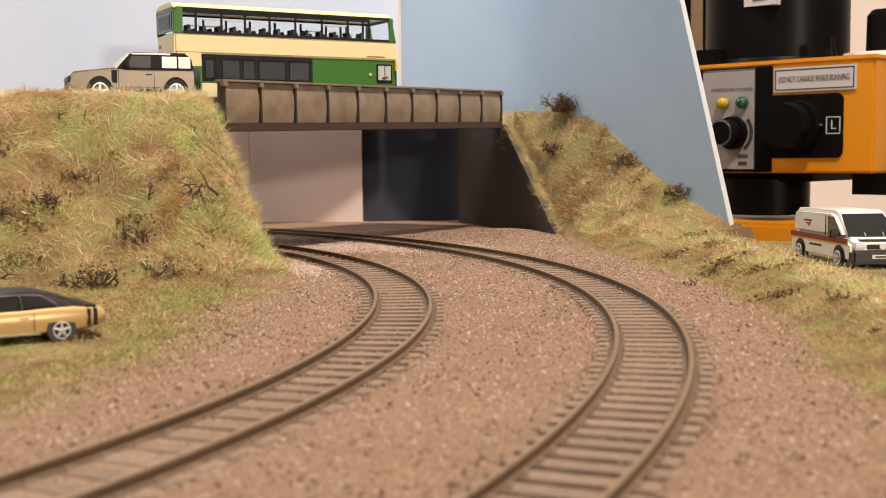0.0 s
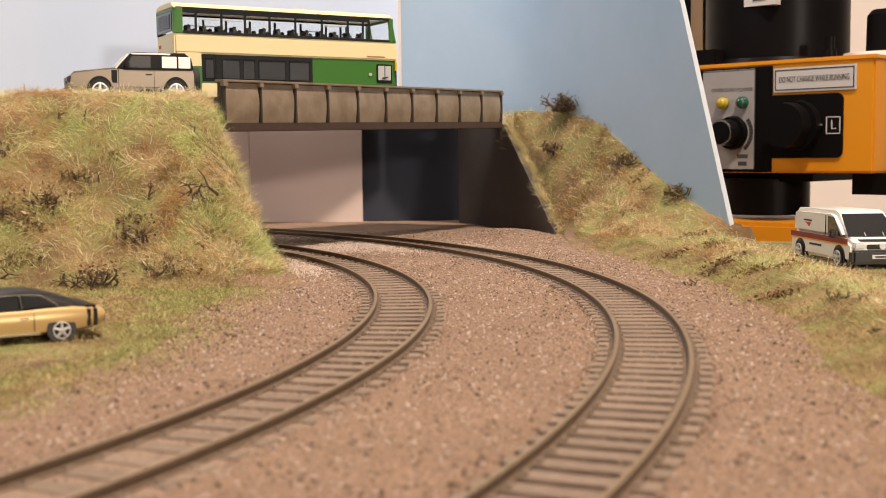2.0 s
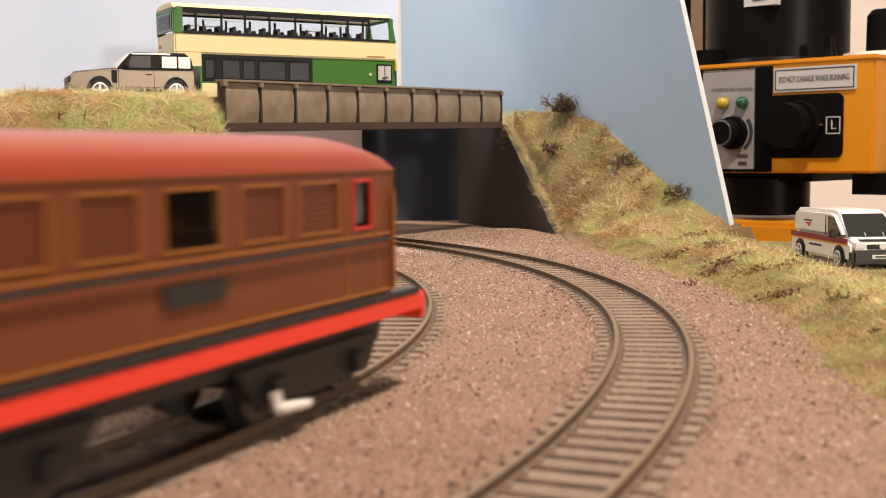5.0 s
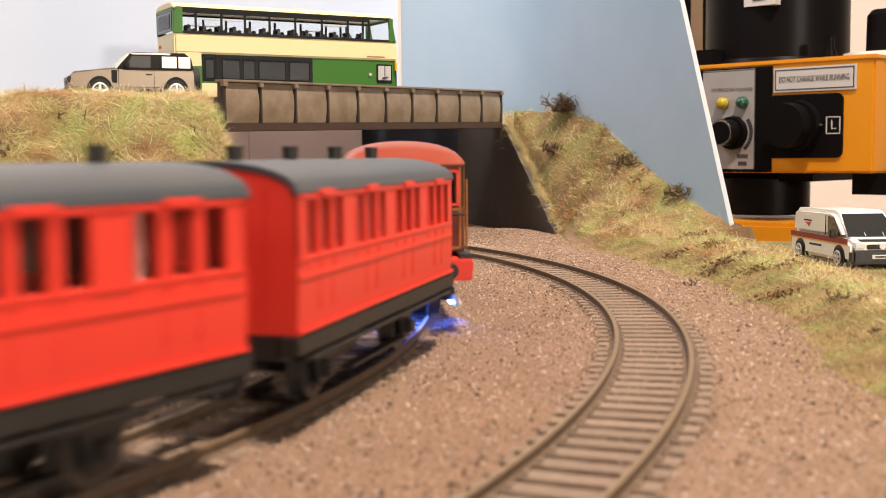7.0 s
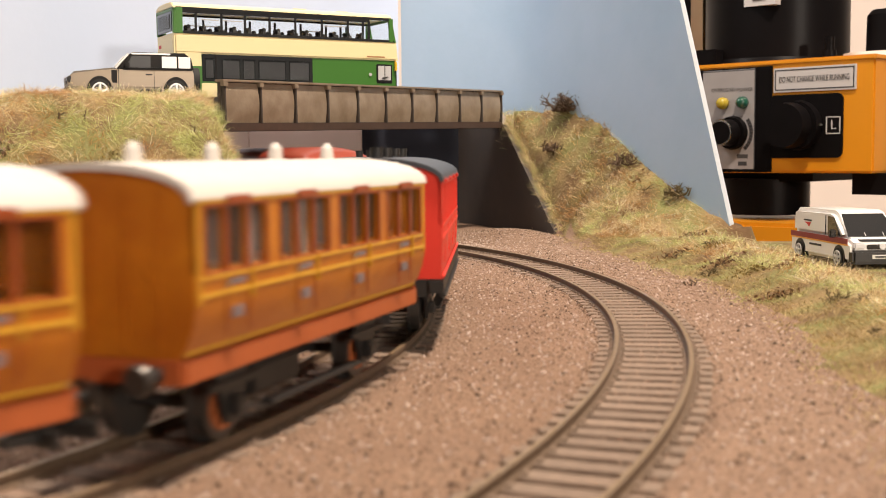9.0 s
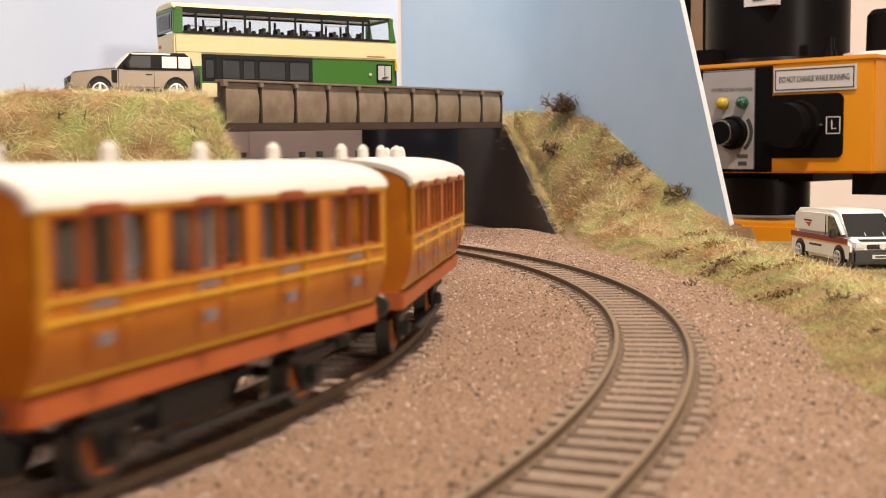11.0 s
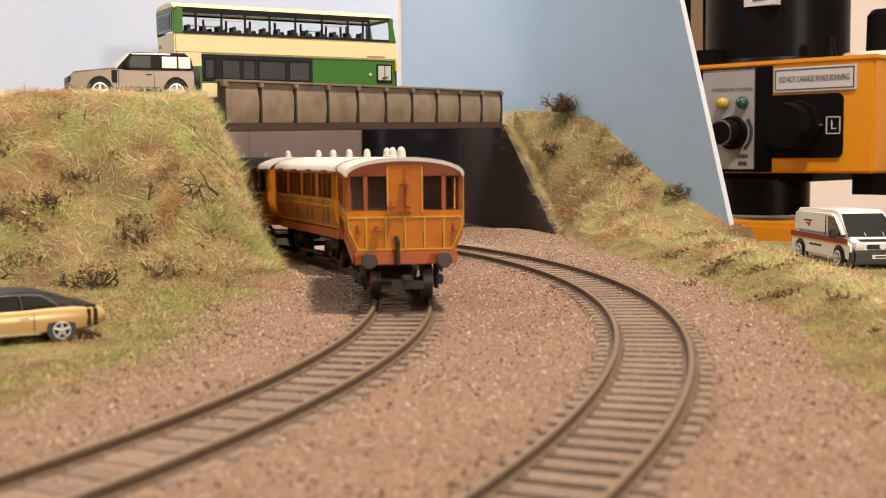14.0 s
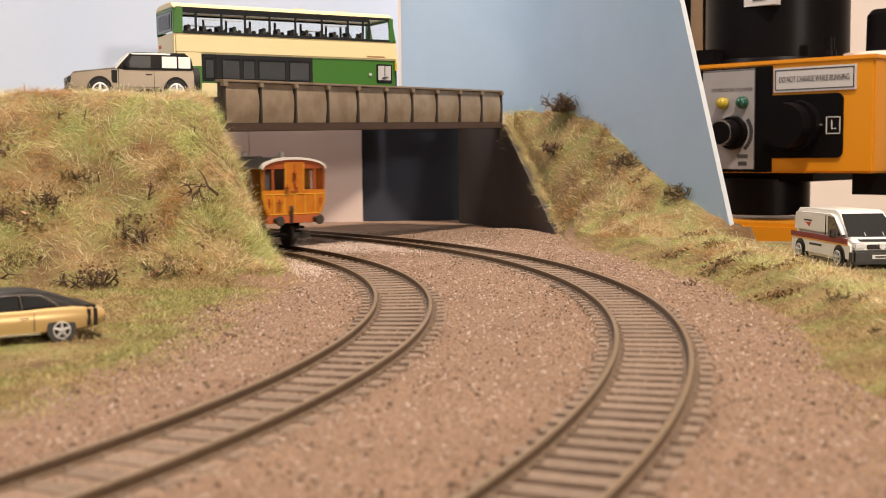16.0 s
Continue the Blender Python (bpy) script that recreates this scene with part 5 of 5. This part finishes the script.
    for q in ((-36, -24.8, 72.4, 73.2), (-36, -24.8, 60.2, 61.0), (-36, -35.2, 60.2, 73.2), (-25.6, -24.8, 60.2, 73.2)):
        part("mark_border", boxed(q[0], q[1], -1.5, -1.1, q[2], q[3]), M_PLATE, body)
    writing("lettering", "L", 10, M_PLATE, body, mm(-30.2, -1.4, 66.8) @ text_at)
    # motor and parts above
    part("motor", rodded((-115, 72, 117), (-115, 72, 330), 58, 58, 64), M_MACHINE_BLACK, c, "black motor cylinder", smooth=False)
    part("motor_base", rodded((-115, 72, 117), (-115, 72, 122), 61, 59, 64), M_MACHINE_BLACK, c)
    part("motor_label", boxed(-113, -86, 13.2, 24, 162, 190), M_PLATE, c, "pale label plate")
    part("label_bar", boxed(-105, -94, 12.7, 13.3, 166.0, 168), M_SEAT, c)
    part("clamp_screw", rod(rodded((-44, 20, 117), (-44, 20, 124), 5.5, 4.8, 16), (-44, 20, 124), (-44, 20, 134), 3.4, 3.4, 16), M_MACHINE_BLACK, c)
    part("cover_disc", rodded((-22, 60, 117), (-22, 60, 122.5), 28, 27, 40), M_WHITE_PLASTIC, c, "white plastic disc")
    part("cap", rodded((-16, 60, 122.5), (-16, 60, 151), 16, 15.5, 32), M_MACHINE_BLACK, c)
    part("cap", rodded((-16, 60, 151), (-16, 60, 155), 15.5, 12, 32), M_MACHINE_BLACK, c)
    part("side_switch", boxed(-152, -133, 4, 22, 117, 130, 1.0), M_MACHINE_BLACK, c)
    part("side_post", boxed(-196, -184, 70, 84, 117, 320), M_WOOD, c, "bare wooden post")
    # black sheet added for the dark background beside the motor
    part("black_backing", boxed(-230, -140, 100, 135, 100, 330, 2), M_MACHINE_BLACK, c)
    # columns below the head
    part("spindle_flange", boxed(-150, -56, 20, 100, 24, 31), M_MACHINE_BLACK, c)
    part("spindle", rodded((-110, 45, -3), (-110, 45, 26), 36, 36, 40), M_MACHINE_BLACK, c)
    part("column_flange", boxed(-20, 60, 10, 100, 15, 31), M_MACHINE_BLACK, c)
    part("column", boxed(4, 70, 14, 90, -60, 20, 2), M_MACHINE_BLACK, c)
    part("base", boxed(-230, 120, -30, 150, -60, -6.0, 3), M_ORANGE, c, "orange base casting")
    return c


build_machine()
import itertools

# ---- vegetation and loose grit ----
def blades(name, roots, length, width, mat, label, lean=0.9, up=0.6):
    """Thin pointed fibres, one triangle pair each, leaning every way; joined into one object."""
    rng = np.random.default_rng(len(roots) + 7)
    n = len(roots)
    roots = np.array(roots)
    d = rng.normal(size=(n, 3)) * lean
    # neighbouring fibres lie the same way, in tufts
    x, y, z = roots[:, 0], roots[:, 1], roots[:, 2]
    d[:, 0] += 0.9 * np.sin(0.21 * x + 2.0 * np.sin(0.13 * z + 0.09 * y))
    d[:, 1] += 0.7 * np.sin(0.17 * y + 2.0 * np.sin(0.11 * x + 0.16 * z) + 1.0)
    d[:, 2] = np.abs(d[:, 2]) * 0.5 + up
    d /= np.linalg.norm(d, axis=1)[:, None]
    ln = rng.uniform(length[0], length[1], n)[:, None]
    side = np.cross(d, rng.normal(size=(n, 3)))
    side /= np.linalg.norm(side, axis=1)[:, None]
    side *= rng.uniform(width[0], width[1], n)[:, None] / 2
    bend = rng.normal(size=(n, 3)) * ln * 0.16
    mid, tip = roots + d * ln * 0.55 + bend, roots + d * ln + bend * 0.4
    tip[:, 2] -= ln[:, 0] * 0.12
    v = np.stack([roots - side, roots + side, mid + side * 0.8, mid - side * 0.8, tip], axis=1).reshape(-1, 3) * 0.001
    k = (np.arange(n) * 5)[:, None]
    quads, tris = k + np.array([[0, 1, 2, 3]]), k + np.array([[3, 2, 4]])
    me = bpy.data.meshes.new(name)
    me.vertices.add(n * 5)
    me.vertices.foreach_set("co", v.ravel())
    loops = np.concatenate([quads.ravel(), tris.ravel()])
    me.loops.add(len(loops))
    me.loops.foreach_set("vertex_index", loops)
    me.polygons.add(2 * n)
    starts = np.concatenate([np.arange(n) * 4, 4 * n + np.arange(n) * 3])
    me.polygons.foreach_set("loop_start", starts)
    me.update(calc_edges=True)
    me.materials.append(mat)
    return tagged(new(name, me), label, "grass", kind="stuff")


M_STRAW = island_material("straw_fibre", (0.32, 0.19, 0.075), (1.0, 0.90, 0.64), 0.45, thin=0.4, mid=(0.82, 0.63, 0.33))
M_GREENFIBRE = island_material("green_fibre", (0.24, 0.28, 0.07), (0.90, 0.92, 0.50), 0.45, thin=0.4, mid=(0.62, 0.67, 0.25))
M_RUSSET = island_material("russet_fibre", (0.22, 0.10, 0.035), (0.74, 0.45, 0.19), 0.6, thin=0.3, mid=(0.46, 0.25, 0.095))
# sparse pale fibres carry the grass's sparkle in their colour
M_GLINT = island_material("pale_glint_fibre", (0.85, 0.78, 0.52), (1.0, 0.98, 0.86), 0.22, thin=0.25)
M_LUSH = island_material("lush_fibre", (0.20, 0.20, 0.06), (0.60, 0.58, 0.25), 0.6, thin=0.3, mid=(0.38, 0.37, 0.13))
M_SHORT = island_material("short_fibre", (0.22, 0.14, 0.06), (0.70, 0.55, 0.29), 0.6, thin=0.3, mid=(0.40, 0.31, 0.13))
M_GRIT = island_material("grit_grain", (0.13, 0.085, 0.06), (0.40, 0.29, 0.21), 0.9, mid=(0.28, 0.185, 0.13))
M_PALEGRIT = island_material("pale_grit_grain", (0.32, 0.24, 0.20), (0.56, 0.46, 0.40), 0.85)
M_TWIG = material("dry_twig", (0.125, 0.08, 0.047), 0.9, second=(0.05, 0.032, 0.02), grain=600, amount=0.8)
M_MOSS = material("olive_twig", (0.15, 0.11, 0.05), 0.9, second=(0.06, 0.05, 0.02), grain=600, amount=0.8)


# places where dead brown growth shows through
CLUMPS = [(-171, 505, 13), (-150, 497, 11), (-182, 478, 12), (-137, 475, 12), (-125, 500, 9), (-195, 500, 12), (-160, 462, 12), (-112, 470, 10), (-205, 470, 14),
          (84, 715, 9), (72, 720, 8), (98, 690, 8), (118, 650, 8), (92, 640, 9), (110, 600, 10), (130, 560, 12), (140, 500, 12), (112, 470, 9), (125, 420, 9)]


def grow():
    rng = random.Random(5)
    straw, green, russet, short, lush, glint = [], [], [], [], [], []
    zones = [((-300, -55), (150, 600), 240000), ((40, 235), (80, 780), 130000), ((-200, -50), (190, 440), 50000), ((60, 190), (150, 520), 30000), ((55, 110), (590, 706), 14000), ((-115, -50), (415, 505), 22000)]
    for (xa, xb), (ya, yb), count in zones:
        for _ in range(count):
            x, y = rng.uniform(xa, xb), rng.uniform(ya, yb)
            if grassy(x, y) < rng.random() * 1.05 + 0.02:
                continue
            if x > 0 and y > 600 and x > 152 - 0.5116 * (y - 600) + 1:
                continue
            if x > 158 and y < 550 and rng.random() < 0.75:
                continue
            if -135 < x < -92 and 268 < y < 326 and left_bank(x, y) < 2 and rng.random() < 0.8:
                continue
            z = ground_z(x, y) - 0.4
            hue = 0.85 * noise.noise((x * 0.03, y * 0.03, z * 0.04)) + 0.75 * noise.noise((x * 0.075, y * 0.075, z * 0.085)) + rng.gauss(0, 0.12)
            if x < 0:
                hue += 0.35 * math.exp(-((x + 88) / 26) ** 2) - 0.16 * ramp01((-165 - x) / 30)
            if any(math.hypot(x - cx, y - cy) < rng.uniform(3, cr) for cx, cy, cr in CLUMPS):
                hue = -1
            if max(left_bank(x, y), right_bank(x, y) if x > -60 else 0) < 5:
                (lush if hue > 0.38 else short).append((x, y, z))
                continue
            (green if hue > 0.17 else russet if hue < -0.24 else straw).append((x, y, z))
            if rng.random() < 0.06:
                glint.append((x, y, z + 1.0))
    for k in range(3000):
        t = rng.random() * 1.12
        (straw if k % 3 else green).append((71.5 - 26.5 * t + rng.gauss(0, 1.6), 696 + 73 * t + rng.gauss(0, 2), 0.5 + 66.5 * t))
    for k in range(700):
        (straw if k % 2 else green).append((46.5 + rng.gauss(0, 2.2), 772 + rng.gauss(0, 3.0), rng.uniform(50, 72)))
    blades("short_grass", short, (1.2, 3.6), (0.12, 0.26), M_SHORT, "short trampled straw and green fibres on the flat", up=0.2)
    blades("lush_grass", lush, (1.2, 3.4), (0.12, 0.28), M_LUSH, "short yellow-green fibres on the flat", up=0.2)
    blades("straw_grass", straw, (2.6, 7.6), (0.07, 0.18), M_STRAW, "straw-coloured static grass fibres on the banks", up=0.35)
    blades("green_grass", green, (2.6, 7.6), (0.07, 0.18), M_GREENFIBRE, "yellow-green static grass fibres on the banks", up=0.35)
    blades("glint_grass", glint, (3.0, 7.0), (0.06, 0.13), M_GLINT, "pale shiny nylon fibres in the grass, coloured as glints", up=0.4)
    blades("russet_grass", russet, (2.2, 6.0), (0.08, 0.22), M_RUSSET, "russet dead grass fibres on the banks", up=0.3)


grow()


def grit(name, count, xr, yr, size, mat, label, seed, keep, level=None):
    """Angular grains lying on the ballast, joined into one object."""
    rng = np.random.default_rng(seed)
    pts = []
    while len(pts) < count:
        x, y = rng.uniform(*xr), rng.uniform(*yr)
        if keep(x, y, rng):
            pts.append((x, y, level if level else ballast_z(x, y) if abs(x) > 90 or y < 560 else ground_z(x, y)))
    pts = np.array(pts)
    n = len(pts)
    base = np.array([(1, 0, 0), (0, 1, 0), (-1, 0, 0), (0, -1, 0), (0, 0, 1), (0, 0, -1)], float)
    v = pts[:, None, :] + base[None] * rng.uniform(0.5, 1.0, (n, 6, 1)) * rng.uniform(size[0], size[1], (n, 1, 1)) ** 1.0
    v += rng.normal(0, 0.08, v.shape)
    tri = np.array([(0, 1, 4), (1, 2, 4), (2, 3, 4), (3, 0, 4), (1, 0, 5), (2, 1, 5), (3, 2, 5), (0, 3, 5)])
    loops = ((np.arange(n) * 6)[:, None, None] + tri[None]).ravel()
    me = bpy.data.meshes.new(name)
    me.vertices.add(n * 6)
    me.vertices.foreach_set("co", (v * 0.001).reshape(-1, 3).ravel())
    me.loops.add(len(loops))
    me.loops.foreach_set("vertex_index", loops)
    me.polygons.add(n * 8)
    me.polygons.foreach_set("loop_start", np.arange(n * 8) * 3)
    me.update(calc_edges=True)
    me.materials.append(mat)
    return tagged(new(name, me), label, "gravel", kind="stuff")


# heaps of dead leaf and moss on the banks: place and spread
LITTER = [(-160, 472.5, 6), (-177, 469, 7), (-121.5, 465.7, 6), (-164, 463, 5), (-127, 469, 4), (-159, 448, 4), (-168, 447, 4), (-196, 472, 7), (-190, 455, 6), (-134, 446, 5),
          (-100, 452, 4), (112, 664, 4), (96, 700, 4), (104, 640, 4), (113, 470, 6), (128, 430, 6), (104, 520, 5), (139, 505, 6), (120, 560, 5), (110, 380, 5)]
MOSS = [(-153.7, 481.8, 6), (-116, 487, 4), (-140, 492, 5), (-95, 475, 5), (90, 720, 5), (126, 520, 6), (118, 440, 5), (84, 690, 4)]
LEAVES = [(-107.7, 449, 5), (-113, 447, 4), (-170, 466, 4), (-186, 490, 4), (122, 480, 4)]


def heaps(name, places, each, size, mat, label, seed):
    """Crumpled flakes lying in uneven heaps, joined into one object."""
    rng = np.random.default_rng(seed)
    verts, faces = [], []
    for cx, cy, spread in places:
        for _ in range(int(each * spread / 5)):
            x, y = cx + rng.normal(0, spread * 0.8), cy + rng.normal(0, spread * 0.55)
            z = ground_z(x, y) + 0.6 + abs(rng.normal(0, 0.9))
            r = rng.uniform(*size)
            u, v = Vector(rng.normal(size=3)).normalized(), Vector(rng.normal(size=3)).normalized()
            w = u.cross(v) * 0.5
            k = len(verts)
            p = Vector((x, y, z))
            verts += [tuple(p + q * r) for q in (-u, -v * 0.6 + w, u * 0.9, v * 0.7 + w * 0.6, w * -0.7)]
            faces += [(k, k + 1, k + 4), (k + 1, k + 2, k + 4), (k + 2, k + 3, k + 4), (k + 3, k, k + 4)]
    return tagged(mesh_part(name, verts, faces, mat), label, "leaf litter", kind="stuff")


M_LITTER = island_material("dark_leaf_litter", (0.06, 0.034, 0.017), (0.34, 0.20, 0.09), 0.9, mid=(0.16, 0.09, 0.042))
M_MOSSY = island_material("olive_moss", (0.10, 0.075, 0.02), (0.38, 0.28, 0.08), 0.9, mid=(0.22, 0.155, 0.04))
M_LEAF = island_material("pale_dead_leaf", (0.14, 0.08, 0.045), (0.42, 0.28, 0.17), 0.8, mid=(0.26, 0.165, 0.10))
heaps("leaf_litter", LITTER, 90, (0.3, 1.1), M_LITTER, "dark brown crumbled leaf litter on the banks", 21)
heaps("moss", MOSS, 190, (0.25, 0.7), M_MOSSY, "olive-brown moss crumbs on the banks", 22)
heaps("dead_leaves", LEAVES, 26, (0.8, 2.0), M_LEAF, "pale brown curled dead leaves on the banks", 23)


def off_rails(x, y):
    for c, r in ((LEFT_C, LEFT_R), (RIGHT_C, RIGHT_R)):
        d = math.hypot(x - c[0], y - c[1]) - r
        if abs(d) < 10.6 and abs(d) > 7.4:
            return False
        if abs(d) < 14:
            return False
    return True


grit("ballast_grit", 60000, (-150, 190), (105, 760), (0.2, 0.5), M_GRIT, "brown angular ballast grit", 3,
     lambda x, y, rng: abs(x) < 0.42 * y + 6 and grassy(x, y) < 0.7 and off_rails(x, y))
grit("pale_grit", 6500, (-150, 190), (120, 740), (0.3, 0.7), M_PALEGRIT, "pale stone grains among the ballast", 4,
     lambda x, y, rng: abs(x) < 0.42 * y + 6 and grassy(x, y) < 0.7 and off_rails(x, y))


M_DARKGRIT = island_material("dark_grit", (0.05, 0.032, 0.02), (0.17, 0.105, 0.065), 0.9)
grit("dark_grit", 3600, (-150, 200), (110, 740), (0.25, 0.8), M_DARKGRIT, "dark brown crumbs scattered over the ballast", 14,
     lambda x, y, rng: abs(x) < 0.42 * y + 6 and grassy(x, y) < 0.75 and off_rails(x, y) and noise.noise((x * 0.04, y * 0.03, 5)) > rng.uniform(-0.5, 0.4))


def between_rails(x, y, rng):
    for c, r in ((LEFT_C, LEFT_R), (RIGHT_C, RIGHT_R)):
        d = abs(math.hypot(x - c[0], y - c[1]) - r)
        if d < 7.6 or 10.4 < d < 16:
            return noise.noise((x * 0.03, y * 0.03, 8)) > -0.25
    return False


grit("track_grit", 9000, (-110, 90), (110, 560), (0.2, 0.55), M_GRIT, "brown grit spilled between the sleepers", 9, between_rails, -2.45)


def in_pale_patch(x, y, rng):
    left = math.exp(-((x + 66) / 14) ** 2 - ((y - 520) / 40) ** 2)
    mid = math.exp(-((x + 40) / 40) ** 2 - ((y - 628) / 26) ** 2)
    return rng.random() < max(left, mid) and off_rails(x, y)


grit("pale_ballast", 5500, (-130, 40), (430, 720), (0.4, 0.9), M_PALEGRIT, "pinkish pale ballast stones under the bridge", 6, in_pale_patch)


def twig(x, y, size, seed, stems, name="twig", mat=None, label="dark dry forked twig stuck in the grass", spread=0.7):
    """A forked bare twig or a low tangle of many stems."""
    rng = random.Random(seed)
    bm = bmesh.new()

    def shoot(p, d, length, r, depth):
        q = p + d * length
        rod(bm, p, q, r, r * 0.6, 5)
        if depth:
            for _ in range(2 if rng.random() < 0.75 else 3):
                e = (d + Vector((rng.gauss(0, 0.7), rng.gauss(0, 0.7), rng.gauss(0.05, 0.55)))).normalized()
                shoot(q, e, length * rng.uniform(0.5, 0.85), r * 0.62, depth - 1)
    for k in range(stems if stems < 4 else int(stems * 1.7)):
        d = Vector((rng.gauss(0, spread), rng.gauss(-0.35, spread * 0.7), rng.uniform(0.25, 0.9))).normalized()
        p = Vector((rng.gauss(0, size * 0.34), rng.gauss(0, size * 0.2), -0.8)) if stems > 2 else Vector((0, 0, -0.6))
        shoot(p, d, size * (rng.uniform(0.3, 0.5) if stems < 4 else rng.uniform(0.2, 0.34)), 0.16 + size * (0.045 if stems < 4 else 0.034), 2 if stems < 4 else 3)
    lift = 2.2 if max(left_bank(x, y), right_bank(x, y) if x > -60 else 0) > 8 else 0.0
    rod(bm, (0, 0, -5), (0, 0, 0.4), 0.5, 0.4, 6)
    ob = part(name, bm, mat or M_TWIG, m=mm(x, y, ground_z(x, y) + lift))
    return tagged(ob, label, "shrub" if stems > 3 else "twig", group="shrubs and twigs on the banks")


# place on the ground in millimetres, size, stems, tone
LEFT_SHRUBS = [(-102.6, 479.2, 13, 3, 0), (-120.8, 477.6, 8, 2, 0), (-167.1, 509.1, 5, 1, 0), (-156.6, 511.0, 4, 1, 0), (-130.8, 437.5, 13, 11, 0),
         (-177.7, 467.6, 9, 5, 0), (-160.8, 471.8, 9, 6, 0), (-122.6, 460.7, 10, 7, 0), (-167.0, 439.8, 8, 3, 0), (-152.4, 482.7, 8, 7, 1),
         (-106.3, 447.8, 10, 6, 2), (-95.1, 458.5, 5, 1, 0), (-107.5, 506.6, 4, 1, 0), (-79.4, 244.7, 3, 5, 0), (-74.4, 553.8, 4, 2, 0),
         (-142.9, 482.7, 4, 1, 0), (-75.2, 373.2, 5, 2, 0), (-91.3, 337.1, 4, 2, 0)]
RIGHT_SHRUBS = [(80.0, 738.5, 18, 30, 0), (69.9, 728.4, 11, 13, 0), (104.6, 677.5, 12, 14, 0), (129.7, 638.0, 11, 15, 1), (113.2, 650.3, 6, 2, 1),
         (78.7, 681.2, 6, 1, 1), (-57.7, 319.0, 4, 4, 0), (-57.9, 228.7, 2, 6, 0), (120.1, 351.6, 6, 6, 1), (107.2, 459.6, 6, 6, 1)]
FLAT_SHRUBS = [(168.0, 548.2, 7, 7, 2), (92.6, 433.4, 5, 3, 0), (88.5, 537.8, 4, 3, 0), (54.9, 196.4, 2, 4, 1), (83.7, 270.9, 2, 4, 0),
         (73.3, 226.7, 2, 5, 0), (125.1, 341.6, 5, 4, 1), (121.7, 522.4, 6, 4, 1), (110.4, 295.2, 5, 5, 1), (143.9, 510.3, 6, 6, 2),
         (143.2, 420.0, 5, 4, 2)]
for n, (x, y, size, stems, tone) in enumerate(itertools.chain(LEFT_SHRUBS, RIGHT_SHRUBS, FLAT_SHRUBS)):
    mat, label = ((M_TWIG, "dark dry forked twigs in the grass"), (M_MOSS, "olive-brown low shrub of fine stems"), (M_MOSS, "olive-brown tangle of dry stems"))[tone]
    twig(x, y, size, n, stems, "twig" if stems < 4 else "shrub", mat, label)

# ---- what moves ----
TIMES = [0.0, 2.0, 4.2, 5.2, 6.3, 6.8, 7.8, 8.5, 9.2, 10.3, 11.5, 12.6, 13.7, 14.6, 15.0, 15.4, 16.0]
REAR = [-1543.8, -1317.8, -1069.8, -956.3, -831.8, -777.3, -665.3, -591.8, -525.0, -412.0, -286.3, -163.8, -35.1, 66.2, 112.7, 161.7, 239.0]


def train_s(t):
    """How far the train's tail has come along the track, smoothly through the known places."""
    h = np.diff(TIMES)
    d = np.diff(REAR) / h
    slope = [d[0]] + [(d[i] * h[i + 1] + d[i + 1] * h[i]) / (h[i] + h[i + 1]) for i in range(len(d) - 1)] + [d[-1]]
    i = min(max(int(np.searchsorted(TIMES, t)) - 1, 0), len(h) - 1)
    u = (t - TIMES[i]) / h[i]
    return ((1 + 2 * u) * (1 - u) ** 2 * REAR[i] + u * (1 - u) ** 2 * h[i] * slope[i]
            + u * u * (3 - 2 * u) * REAR[i + 1] + u * u * (u - 1) * h[i] * slope[i + 1])


def car_pose(s, base):
    a, _ = along(s - base / 2)
    b, _ = along(s + base / 2)
    m = (a + b) / 2
    return mm(m.x, m.y, 0, 0, 0, math.degrees(math.atan2(b.y - a.y, b.x - a.x)) - 90)


# each vehicle: the place of its middle ahead of the train's tail, and its wheelbase
TRAIN = [(teak_4, 50.5, 75.0), (teak_3, 167.0, 75.0), (teak_2, 282.0, 75.0), (teak_1, 401.0, 75.0), (red_2, 524.0, 75.0), (red_1, 645.5, 75.0), (loco, 793.0, 86.0)]


def motions():
    steps = [k * 0.25 for k in range(65)]
    for ob, ahead, base in TRAIN:
        walk(ob, [(t, car_pose(train_s(t) + ahead, base)) for t in steps])
        # the wheels roll with the way that the train has made
        for axle in [o for o in ob.children if o.name.startswith("wheelset")]:
            here = axle.matrix_basis.translation * 1000
            walk(axle, [(k / 15, mm(here.x, here.y, here.z) @ pose(0, 0, 0, -math.degrees((train_s(k / 15) + 1560) / 6.2))) for k in range(241)])


# panes let the light through
for pane in bpy.data.objects:
    if "pane" in pane.name or pane.name.startswith(("rear_glass", "side_window")):
        pane.visible_shadow = False

motions()
